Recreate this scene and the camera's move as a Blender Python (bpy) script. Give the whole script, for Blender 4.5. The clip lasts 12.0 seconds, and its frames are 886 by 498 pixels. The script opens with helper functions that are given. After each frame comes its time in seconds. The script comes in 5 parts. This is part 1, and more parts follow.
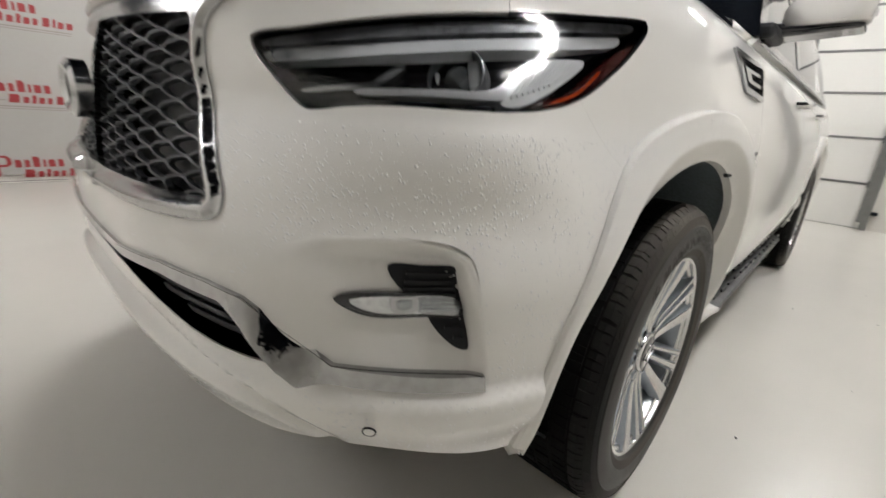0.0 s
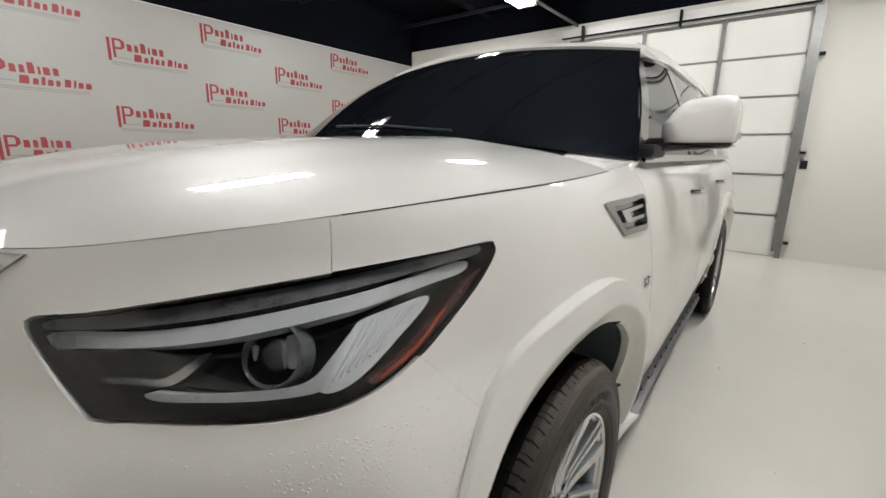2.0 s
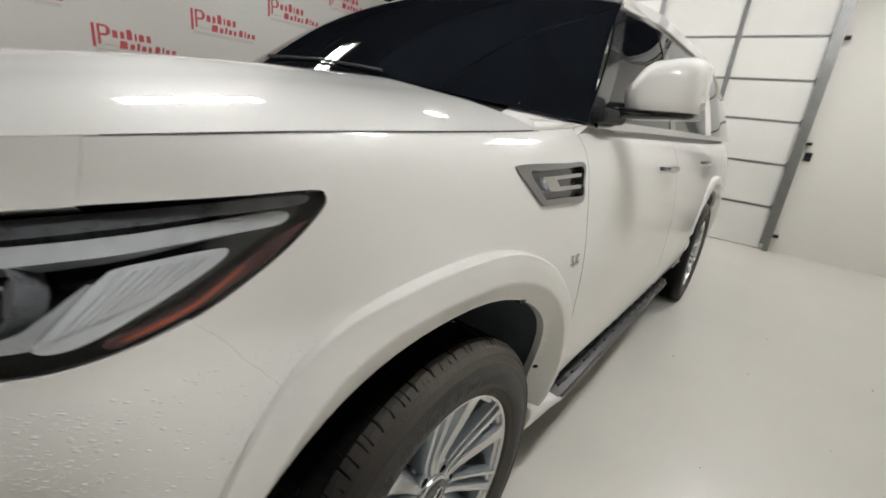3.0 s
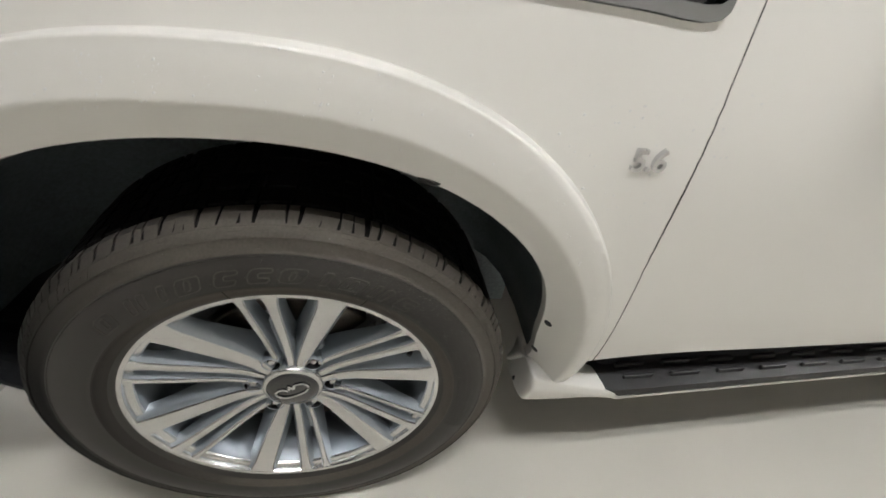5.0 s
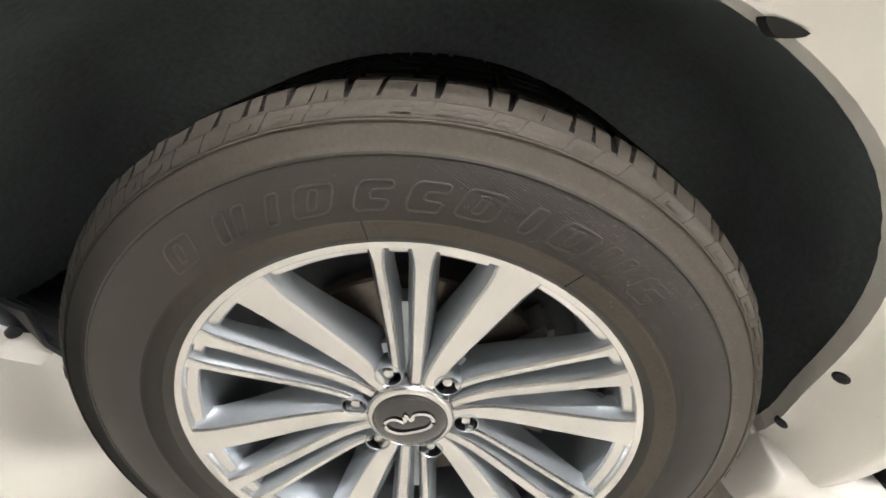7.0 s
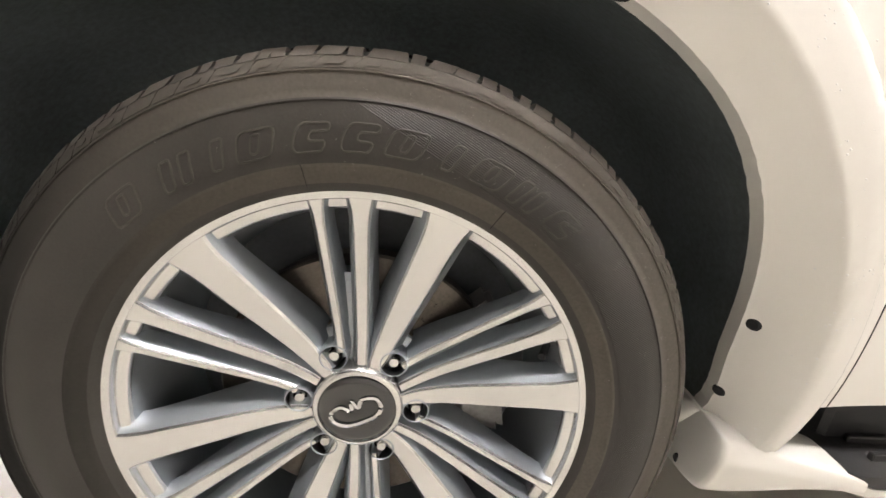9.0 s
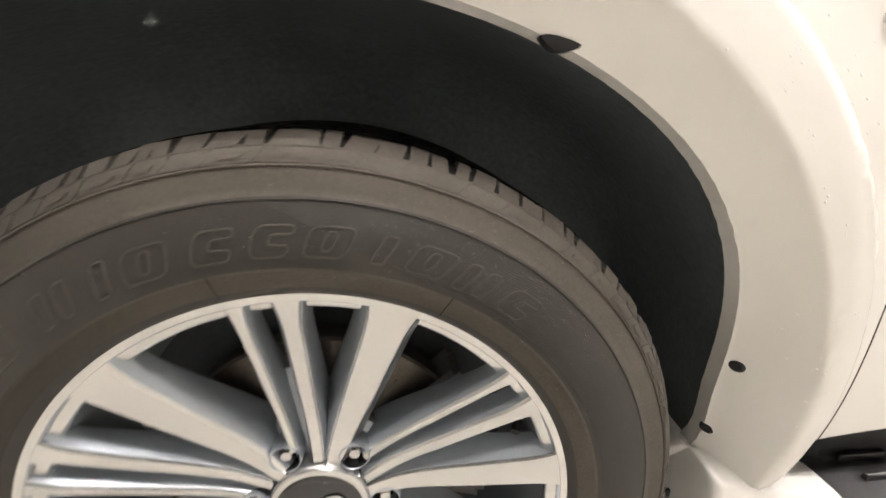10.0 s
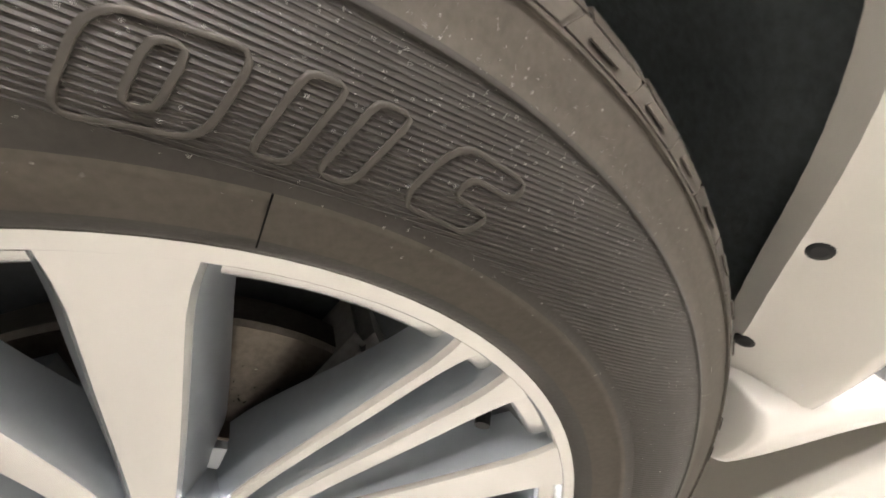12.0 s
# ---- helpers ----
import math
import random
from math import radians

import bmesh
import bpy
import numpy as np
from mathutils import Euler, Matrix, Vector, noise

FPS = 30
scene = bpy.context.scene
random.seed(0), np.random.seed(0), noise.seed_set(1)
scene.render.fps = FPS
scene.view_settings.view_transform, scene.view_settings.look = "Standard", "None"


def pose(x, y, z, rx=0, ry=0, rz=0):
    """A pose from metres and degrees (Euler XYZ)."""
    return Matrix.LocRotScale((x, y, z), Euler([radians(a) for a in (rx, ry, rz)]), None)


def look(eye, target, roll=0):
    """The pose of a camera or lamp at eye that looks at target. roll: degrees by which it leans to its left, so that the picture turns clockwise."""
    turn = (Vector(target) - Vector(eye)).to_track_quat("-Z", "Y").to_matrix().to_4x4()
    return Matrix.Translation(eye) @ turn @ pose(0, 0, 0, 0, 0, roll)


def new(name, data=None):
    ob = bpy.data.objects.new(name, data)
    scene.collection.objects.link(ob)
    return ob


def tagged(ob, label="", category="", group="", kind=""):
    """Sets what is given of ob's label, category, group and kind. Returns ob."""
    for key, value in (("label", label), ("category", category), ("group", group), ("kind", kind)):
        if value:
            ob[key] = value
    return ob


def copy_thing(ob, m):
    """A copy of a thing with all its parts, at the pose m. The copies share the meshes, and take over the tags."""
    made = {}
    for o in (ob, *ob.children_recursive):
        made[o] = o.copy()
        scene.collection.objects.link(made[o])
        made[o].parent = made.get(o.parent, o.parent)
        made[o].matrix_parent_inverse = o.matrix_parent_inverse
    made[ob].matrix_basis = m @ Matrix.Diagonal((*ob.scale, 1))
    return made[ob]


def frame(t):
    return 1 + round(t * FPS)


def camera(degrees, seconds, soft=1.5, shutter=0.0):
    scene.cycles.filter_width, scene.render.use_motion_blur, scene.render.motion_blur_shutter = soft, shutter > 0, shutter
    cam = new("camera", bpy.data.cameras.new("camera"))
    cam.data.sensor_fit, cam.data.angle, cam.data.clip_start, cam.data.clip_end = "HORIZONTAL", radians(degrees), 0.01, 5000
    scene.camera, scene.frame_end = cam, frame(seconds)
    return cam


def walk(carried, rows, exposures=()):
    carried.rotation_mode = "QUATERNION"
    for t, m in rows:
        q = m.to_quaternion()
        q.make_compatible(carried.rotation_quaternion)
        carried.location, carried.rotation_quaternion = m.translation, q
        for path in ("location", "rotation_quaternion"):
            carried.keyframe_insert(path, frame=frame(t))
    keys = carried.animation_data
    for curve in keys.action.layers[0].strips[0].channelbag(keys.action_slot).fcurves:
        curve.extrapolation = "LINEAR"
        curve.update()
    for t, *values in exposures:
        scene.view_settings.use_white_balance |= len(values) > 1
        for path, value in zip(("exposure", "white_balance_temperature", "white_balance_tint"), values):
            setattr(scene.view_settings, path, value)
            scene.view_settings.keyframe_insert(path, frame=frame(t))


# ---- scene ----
cam = camera(92.0, 12.0, shutter=0.4)
PATH = [
    (0, (-1.0956, -0.2513, 0.9480), (0.3010, 1.0520, 0.3557), 4.20),
    (0.5, (-1.0588, -0.2012, 0.8292), (0.4971, 0.9563, 0.3400), 5.86),
    (1, (-1.0318, -0.1809, 0.9652), (0.5469, 0.9800, 0.5651), 8.02),
    (1.5, (-0.9465, -0.1997, 1.1713), (0.6054, 0.9686, 0.6952), 3.91),
    (2, (-0.8746, -0.2755, 1.2659), (0.6747, 0.9087, 0.8216), 0.87),
    (2.5, (-0.8461, -0.3588, 1.2702), (0.7645, 0.7568, 0.8686), 6.70),
    (2.7, (-0.7663, -0.3731, 1.2597), (0.8283, 0.7265, 0.7616), 6.04),
    (4.3, (-0.1494, -0.5111, 1.1952), (0.6870, 1.0387, 0.2472), 12.27),
    (4.5, (-0.0605, -0.4870, 1.1689), (0.6111, 1.0885, 0.1362), 11.16),
    (5, (0.1070, -0.4611, 1.1026), (0.5067, 1.0818, -0.1056), 8.69),
    (5.5, (0.0429, -0.4858, 1.0524), (0.3063, 1.1059, -0.1296), 9.94),
    (6, (0.0050, -0.4123, 0.9412), (0.1235, 1.1979, -0.2391), 9.13),
    (6.5, (0.0035, -0.3040, 0.8787), (0.1447, 1.4153, -0.1333), 7.53),
    (7, (-0.0086, -0.3203, 0.8433), (0.0561, 1.4134, -0.1518), 8.37),
    (7.5, (-0.0137, -0.3720, 0.8161), (0.0020, 1.4498, -0.0091), 5.45),
    (7.7, (-0.0147, -0.4096, 0.7837), (0.0047, 1.4664, 0.0907), 6.46),
    (9.3, (0.0399, -0.4008, 0.7363), (0.2420, 1.5053, 0.1655), 6.60),
    (9.5, (0.0448, -0.3816, 0.7874), (0.2105, 1.5105, 0.1607), 7.55),
    (10, (0.0676, -0.3324, 0.8109), (0.3378, 1.5462, 0.1804), 1.63),
    (10.5, (0.1041, -0.2184, 0.7534), (0.5240, 1.5272, -0.1279), -4.81),
    (11, (0.1257, -0.1356, 0.7024), (0.5676, 1.5262, -0.3190), -4.20),
    (11.5, (0.1352, -0.1134, 0.7009), (0.5700, 1.5218, -0.3654), -5.50),
    (12, (0.1356, -0.1379, 0.7064), (0.6186, 1.5255, -0.2935), -2.82),
]
walk(cam, [(t, look(e, g, r)) for t, e, g, r in PATH],
     [(0.0, 0.22, 6500, 10), (1.0, 0.24, 6500, 9), (2.0, 0.03, 6500, 8), (2.7, -0.05, 6500, 8), (4.3, -0.03, 6500, 7), (5.0, 0.12, 6550, 8), (5.5, 0.19, 6600, 9), (6.0, 0.5, 6700, 10), (6.5, 1.02, 6700, 10), (7.7, 1.2, 6900, 12), (9.4, 1.02, 7000, 14), (10.2, 1.08, 7000, 14), (11.0, 1.25, 7000, 14), (12.0, 1.33, 7000, 14)])

# ---- light: twin tubes under a black ceiling, a little light from the rest of the hall ----
world = bpy.data.worlds.new("hall")
scene.world = world
world.use_nodes = True
world.node_tree.nodes["Background"].inputs[0].default_value = (0.9, 0.95, 1.0, 1)
world.node_tree.nodes["Background"].inputs[1].default_value = 0.15
TUBE_POWER = 150.0

# ---- body surface: s runs round the car from the middle of its nose, z is the height ----
YC, NOSE = 0.985, 1.5


def spline(knots):
    """A natural cubic through (a, b) pairs."""
    a, b = np.array([k[0] for k in knots], float), np.array([k[1] for k in knots], float)
    n, h = len(a), np.diff(a)
    m = np.zeros((n, n))
    r = np.zeros(n)
    m[0, 0] = m[-1, -1] = 1
    for i in range(1, n - 1):
        m[i, i - 1], m[i, i], m[i, i + 1] = h[i - 1], 2 * (h[i - 1] + h[i]), h[i]
        r[i] = 6 * ((b[i + 1] - b[i]) / h[i] - (b[i] - b[i - 1]) / h[i - 1])
    c = np.linalg.solve(m, r)

    def at(v):
        v = min(max(v, a[0]), a[-1])
        i = min(max(int(np.searchsorted(a, v)) - 1, 0), n - 2)
        p, q, g = a[i + 1] - v, v - a[i], h[i]
        return (c[i] * p ** 3 + c[i + 1] * q ** 3) / (6 * g) + (b[i] / g - c[i] * g / 6) * p + (b[i + 1] / g - c[i + 1] * g / 6) * q
    return at


def ramp(v, lo, hi):
    t = min(max((v - lo) / (hi - lo), 0.0), 1.0)
    return t * t * (3 - 2 * t)


side_y = spline([(0.28, 0.075), (0.4, 0.024), (0.5, -0.002), (0.7, -0.017), (0.88, -0.015), (1.0, 0.002), (1.1, 0.022), (1.16, 0.042), (1.21, 0.075), (1.26, 0.13)])
nose_x = spline([(0.28, -0.86), (0.42, -0.925), (0.55, -0.945), (0.8, -0.95), (1.0, -0.93), (1.13, -0.895), (1.26, -0.83)])


crest_out = spline([(0.36, 0.0), (0.45, 0.003), (0.54, 0.013), (0.64, 0.035), (0.72, 0.06), (0.8, 0.077), (0.88, 0.083), (0.95, 0.078), (1.0, 0.06), (1.05, 0.032), (1.1, 0.01), (1.16, 0.0), (1.3, 0.0)])


def body(s, z):
    side = 1 if s >= 0 else -1
    s = abs(s)
    k = ramp(z, 0.7, 0.97)
    n, xs, ys, xf = 3.1 - 1.05 * k, -0.2 + 0.2 * k, side_y(z), nose_x(z)
    if s < NOSE:
        f = s / NOSE * math.pi / 2
        c, d = max(math.cos(f), 0.0), math.sin(f)
        r = (c ** n + d ** n) ** (-1 / n)
        # The ledge under the headlamp stands out from the corner.
        out = crest_out(s) * ramp(z, 0.785, 0.93) * (1 - ramp(z, 0.965, 1.13)) if 0.36 < s < 1.16 else 0.0
        x, y = xs - (xs - xf) * r * c - out * 0.75, YC - (YC - ys) * r * d - out * 0.66
    else:
        x = xs + s - NOSE
        y = ys + 0.35 * max(0.0, x - 3.7) ** 2 + 0.004 * max(0.0, x - 1.0)
    return Vector((x, YC + (y - YC) * side, z))


def s_of(x, z):
    """The s of a place on the flank, by its x."""
    return NOSE + x + 0.2 - 0.2 * ramp(z, 0.7, 0.97)


# ---- end of body surface ----


# ---- small tools ----
from mathutils.geometry import delaunay_2d_cdt


def part(name, bm, material, parent=None, label=""):
    """Links a bmesh as one mesh object under a thing or a part."""
    me = bpy.data.meshes.new(name)
    bmesh.ops.recalc_face_normals(bm, faces=bm.faces)
    bm.to_mesh(me)
    bm.free()
    me.materials.append(material)
    ob = new(name, me)
    if parent:
        ob.parent = parent
    return tagged(ob, label)


def shade(ob, angle=35):
    """Smooth shading with hard edges past an angle."""
    me = ob.data
    me.polygons.foreach_set("use_smooth", [True] * len(me.polygons))
    bm = bmesh.new()
    bm.from_mesh(me)
    for e in bm.edges:
        e.smooth = len(e.link_faces) == 2 and e.calc_face_angle(0) < radians(angle)
    bm.to_mesh(me)
    bm.free()
    return ob


def thing(name, label, category, x=0, y=0, z=0, group="", kind=""):
    ob = new(name)
    ob.location = (x, y, z)
    return tagged(ob, label, category, group, kind)


def box(bm, x0, y0, z0, x1, y1, z1, bevel=0.0, m=None):
    vs = [bm.verts.new((x, y, z)) for x in (x0, x1) for y in (y0, y1) for z in (z0, z1)]
    for q in ((0, 1, 3, 2), (4, 6, 7, 5), (0, 4, 5, 1), (2, 3, 7, 6), (0, 2, 6, 4), (1, 5, 7, 3)):
        bm.faces.new([vs[i] for i in q])
    if bevel:
        bmesh.ops.bevel(bm, geom=list({e for v in vs for e in v.link_edges}), offset=bevel, segments=2, affect="EDGES", profile=0.5)
    elif m:
        bmesh.ops.transform(bm, matrix=m, verts=vs)
    return bm


def boxed(x0, y0, z0, x1, y1, z1, bevel=0.0):
    return box(bmesh.new(), x0, y0, z0, x1, y1, z1, bevel)


def revolve(profile, n=96, axis="y", caps=False):
    """Turns (radius, along) pairs about an axis through the origin."""
    bm = bmesh.new()
    rows = []
    for i in range(n):
        a = 2 * math.pi * i / n
        row = []
        for r, h in profile:
            row.append(bm.verts.new((r * math.sin(a), h, r * math.cos(a))))
        rows.append(row)
    for i in range(n):
        p, q = rows[i], rows[(i + 1) % n]
        for j in range(len(profile) - 1):
            bm.faces.new((p[j], q[j], q[j + 1], p[j + 1]))
    if caps:
        bm.faces.new([r[0] for r in rows])
        bm.faces.new([r[-1] for r in rows])
    return bm


def tube(points, radius, n=8):
    """A round bar along points."""
    bm = bmesh.new()
    pts = [Vector(p) for p in points]
    rings = []
    for i, p in enumerate(pts):
        d = (pts[min(i + 1, len(pts) - 1)] - pts[max(i - 1, 0)]).normalized()
        q = d.to_track_quat("Z", "Y")
        rings.append([bm.verts.new(p + q @ Vector((radius * math.cos(2 * math.pi * k / n), radius * math.sin(2 * math.pi * k / n), 0))) for k in range(n)])
    for a, b in zip(rings, rings[1:]):
        for k in range(n):
            bm.faces.new((a[k], a[(k + 1) % n], b[(k + 1) % n], b[k]))
    bm.faces.new(rings[0][::-1])
    bm.faces.new(rings[-1])
    return bm


def rounded(points, n=6, closed=True):
    """Catmull-Rom through 2D points."""
    out, m = [], len(points)
    for i in range(m if closed else m - 1):
        p = [points[(i + k) % m] if closed else points[min(max(i + k, 0), m - 1)] for k in (-1, 0, 1, 2)]
        for j in range(n):
            t = j / n
            out.append(tuple(0.5 * (2 * p[1][c] + (p[2][c] - p[0][c]) * t + (2 * p[0][c] - 5 * p[1][c] + 4 * p[2][c] - p[3][c]) * t * t
                                    + (3 * p[1][c] - p[0][c] - 3 * p[2][c] + p[3][c]) * t ** 3) for c in (0, 1)))
    if not closed:
        out.append(tuple(points[-1]))
    return out


def densify(points, step=0.012, closed=True):
    out, m = [], len(points)
    for i in range(m if closed else m - 1):
        a, b = points[i], points[(i + 1) % m]
        k = max(1, int(math.hypot(b[0] - a[0], b[1] - a[1]) / step))
        out += [(a[0] + (b[0] - a[0]) * j / k, a[1] + (b[1] - a[1]) * j / k) for j in range(k)]
    if not closed:
        out.append(tuple(points[-1]))
    return out


def inside(pts, poly):
    """Which of an array of 2D points lie in a polygon."""
    x, y = pts[:, 0], pts[:, 1]
    hit = np.zeros(len(pts), bool)
    q = np.array(poly)
    for (x0, y0), (x1, y1) in zip(q, np.roll(q, -1, axis=0)):
        if y0 == y1:
            continue
        cross = ((y0 > y) != (y1 > y)) & (x < (x1 - x0) * (y - y0) / (y1 - y0) + x0)
        hit ^= cross
    return hit


# ---- materials ----
def material(name, color, rough=0.5, metal=0.0, coat=0.0, spec=0.5):
    m = bpy.data.materials.new(name)
    m.use_nodes = True
    b = m.node_tree.nodes["Principled BSDF"]
    b.inputs["Base Color"].default_value = (*color, 1)
    b.inputs["Roughness"].default_value = rough
    b.inputs["Metallic"].default_value = metal
    b.inputs["Coat Weight"].default_value = coat
    b.inputs["Coat Roughness"].default_value = 0.06
    b.inputs["Specular IOR Level"].default_value = spec
    return m


def vary(m, scale, amount, rough=0.0, bump=0.0, detail=4.0, fine=None, distance=0.002):
    """Mottles a material's colour, roughness and relief at two scales."""
    t = m.node_tree
    b = t.nodes["Principled BSDF"]
    co = t.nodes.new("ShaderNodeTexCoord")
    n1, n2 = t.nodes.new("ShaderNodeTexNoise"), t.nodes.new("ShaderNodeTexNoise")
    n1.inputs["Scale"].default_value, n2.inputs["Scale"].default_value = scale, fine or scale * 14
    n1.inputs["Detail"].default_value = n2.inputs["Detail"].default_value = detail
    for n in (n1, n2):
        t.links.new(co.outputs["Object"], n.inputs["Vector"])
    mix = t.nodes.new("ShaderNodeMath")
    mix.operation = "ADD"
    t.links.new(n1.outputs["Fac"], mix.inputs[0])
    t.links.new(n2.outputs["Fac"], mix.inputs[1])
    c = b.inputs["Base Color"].default_value[:3]
    mr = t.nodes.new("ShaderNodeMapRange")
    mr.inputs["From Min"].default_value, mr.inputs["From Max"].default_value = 0.6, 1.4
    t.links.new(mix.outputs[0], mr.inputs["Value"])
    mc = t.nodes.new("ShaderNodeMix")
    mc.data_type = "RGBA"
    t.links.new(mr.outputs[0], mc.inputs["Factor"])
    mc.inputs["A"].default_value = (*[v * (1 - amount) for v in c], 1)
    mc.inputs["B"].default_value = (*[min(1, v * (1 + amount)) for v in c], 1)
    t.links.new(mc.outputs["Result"], b.inputs["Base Color"])
    if rough:
        rr = t.nodes.new("ShaderNodeMapRange")
        r0 = b.inputs["Roughness"].default_value
        rr.inputs["From Min"].default_value, rr.inputs["From Max"].default_value = 0.6, 1.4
        rr.inputs["To Min"].default_value, rr.inputs["To Max"].default_value = max(0.02, r0 - rough), r0 + rough
        t.links.new(mix.outputs[0], rr.inputs["Value"])
        t.links.new(rr.outputs[0], b.inputs["Roughness"])
    if bump:
        bn = t.nodes.new("ShaderNodeBump")
        bn.inputs["Strength"].default_value, bn.inputs["Distance"].default_value = bump, distance
        t.links.new(mix.outputs[0], bn.inputs["Height"])
        t.links.new(bn.outputs[0], b.inputs["Normal"])
    return m


paint = vary(material("pearl_white_paint", (0.8, 0.785, 0.75), 0.5, 0.08, 1.0, 0.25), 3.0, 0.012, 0.02, 0.0, 3, 900)
paint.node_tree.nodes["Principled BSDF"].inputs["Coat Roughness"].default_value = 0.025
flare_paint = vary(material("white_flare_paint", (0.76, 0.745, 0.71), 0.5, 0.05, 0.6, 0.25), 4.0, 0.015, 0.04, 0.0, 3, 700)
chrome = vary(material("chrome", (0.66, 0.66, 0.67), 0.08, 1.0), 8, 0.04)
trim_chrome = vary(material("wet_trim_chrome", (0.45, 0.45, 0.45), 0.06, 1.0), 9, 0.16, 0.04, 0.07, 2, 60, 0.004)
grille_chrome = vary(material("wet_satin_chrome", (0.42, 0.42, 0.42), 0.16, 1.0), 25, 0.1, 0.08)
dark_chrome = vary(material("dark_chrome", (0.36, 0.365, 0.38), 0.2, 1.0), 20, 0.08)
satin = vary(material("satin_chrome", (0.6, 0.6, 0.6), 0.22, 1.0), 30, 0.06)
alloy_grey = vary(material("blue_grey_alloy_paint", (0.34, 0.375, 0.41), 0.3, 0.6, 0.3), 10, 0.05)
alloy = vary(material("silver_alloy", (0.66, 0.66, 0.65), 0.25, 0.92, 0.2), 6, 0.03)
rubber = vary(material("tyre_rubber", (0.035, 0.032, 0.029), 0.5, 0.0, 0.0, 0.27), 9, 0.22, 0.1, 0.25, 5, 420, 0.0006)
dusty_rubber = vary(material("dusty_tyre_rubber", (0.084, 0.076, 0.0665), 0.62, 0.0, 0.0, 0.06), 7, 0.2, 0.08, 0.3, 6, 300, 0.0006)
# The dusty colour runs to near black towards the front of the tyre.
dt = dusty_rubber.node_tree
where, axes, share, front_black = dt.nodes.new("ShaderNodeTexCoord"), dt.nodes.new("ShaderNodeSeparateXYZ"), dt.nodes.new("ShaderNodeMapRange"), dt.nodes.new("ShaderNodeMix")
front_black.data_type = "RGBA"
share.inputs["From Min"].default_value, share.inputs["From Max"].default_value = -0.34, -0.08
front_black.inputs["A"].default_value = (0.014, 0.0135, 0.013, 1)
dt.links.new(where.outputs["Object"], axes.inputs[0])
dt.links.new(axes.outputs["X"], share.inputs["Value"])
dt.links.new(share.outputs[0], front_black.inputs["Factor"])
dt.links.new(dt.nodes["Principled BSDF"].inputs["Base Color"].links[0].from_socket, front_black.inputs["B"])
dt.links.new(front_black.outputs["Result"], dt.nodes["Principled BSDF"].inputs["Base Color"])
wet_rubber = vary(material("wet_tyre_rubber", (0.031, 0.0285, 0.026), 0.48, 0.0, 0.0, 0.32), 30, 0.2, 0.12)
dry_rubber = vary(material("dry_raised_rubber", (0.052, 0.0475, 0.042), 0.55, 0.0, 0.0, 0.3), 20, 0.25, 0.1)
# Wet black tread, made darker still: the arch's shade is in the colour.
tread_rubber = vary(material("tread_rubber", (0.009, 0.0088, 0.0085), 0.75, 0.0, 0.0, 0.02), 14, 0.3, 0.1, 0.4, 5, 260, 0.001)
black_plastic = vary(material("black_plastic", (0.008, 0.009, 0.011), 0.5, 0.0, 0.0, 0.35), 25, 0.3, 0.1, 0.15, 4, 500, 0.0006)
grille_grey = vary(material("grille_dark_grey", (0.075, 0.08, 0.088), 0.45, 0.0, 0.0, 0.4), 20, 0.2, 0.08)
gloss_black = vary(material("gloss_black", (0.016, 0.016, 0.018), 0.12, 0.0, 0.6), 20, 0.2, 0.05)
liner_black = vary(material("arch_liner_felt", (0.115, 0.138, 0.145), 0.5), 6, 0.45, 0.08, 0.4, 6, 120, 0.003)
step_rubber = vary(material("step_tread_rubber", (0.018, 0.018, 0.019), 0.38), 25, 0.3, 0.12, 0.2, 4, 300, 0.0008)
dark_glass = material("tinted_glass", (0.005, 0.006, 0.008), 0.03, 0.0, 0.0, 0.22)
cabin_black = vary(material("dark_cabin", (0.01, 0.01, 0.011), 0.7), 5, 0.3, 0.1)
amber = vary(material("amber_reflector", (0.06, 0.008, 0.006), 0.2, 0.0, 0.4), 60, 0.25, 0.05, 0.5, 2, 200, 0.001)
fog_reflector = vary(material("rippled_lamp_reflector", (0.82, 0.82, 0.8), 0.16, 0.9), 30, 0.25, 0.1, 0.5, 2, 90, 0.002)
lamp_smoke = vary(material("smoky_lamp_plastic", (0.2, 0.205, 0.21), 0.3, 0.3, 0.3), 40, 0.2, 0.1)
lamp_grey = vary(material("lamp_grey_reflector", (0.6, 0.605, 0.61), 0.32, 0.2), 30, 0.15, 0.08)
orange = vary(material("orange_reflector", (0.38, 0.05, 0.01), 0.25, 0.0, 0.4), 60, 0.2)
guide_white = vary(material("light_guide", (0.7, 0.71, 0.71), 0.3, 0.0, 0.4), 40, 0.12, 0.06)
lens_glass = material("projector_lens", (0.85, 0.88, 0.9), 0.03)
lens_glass.node_tree.nodes["Principled BSDF"].inputs["Transmission Weight"].default_value = 0.9
clear = bpy.data.materials.new("clear_cover")
clear.use_nodes = True
nt = clear.node_tree
nt.nodes.remove(nt.nodes["Principled BSDF"])
see, shine, blend, edge = nt.nodes.new("ShaderNodeBsdfTransparent"), nt.nodes.new("ShaderNodeBsdfGlossy"), nt.nodes.new("ShaderNodeMixShader"), nt.nodes.new("ShaderNodeFresnel")
see.inputs[0].default_value = (0.93, 0.94, 0.95, 1)
shine.inputs["Roughness"].default_value = 0.1
edge.inputs["IOR"].default_value = 1.5
nt.links.new(edge.outputs[0], blend.inputs[0])
nt.links.new(see.outputs[0], blend.inputs[1])
nt.links.new(shine.outputs[0], blend.inputs[2])
nt.links.new(blend.outputs[0], nt.nodes["Material Output"].inputs["Surface"])
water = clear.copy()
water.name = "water"
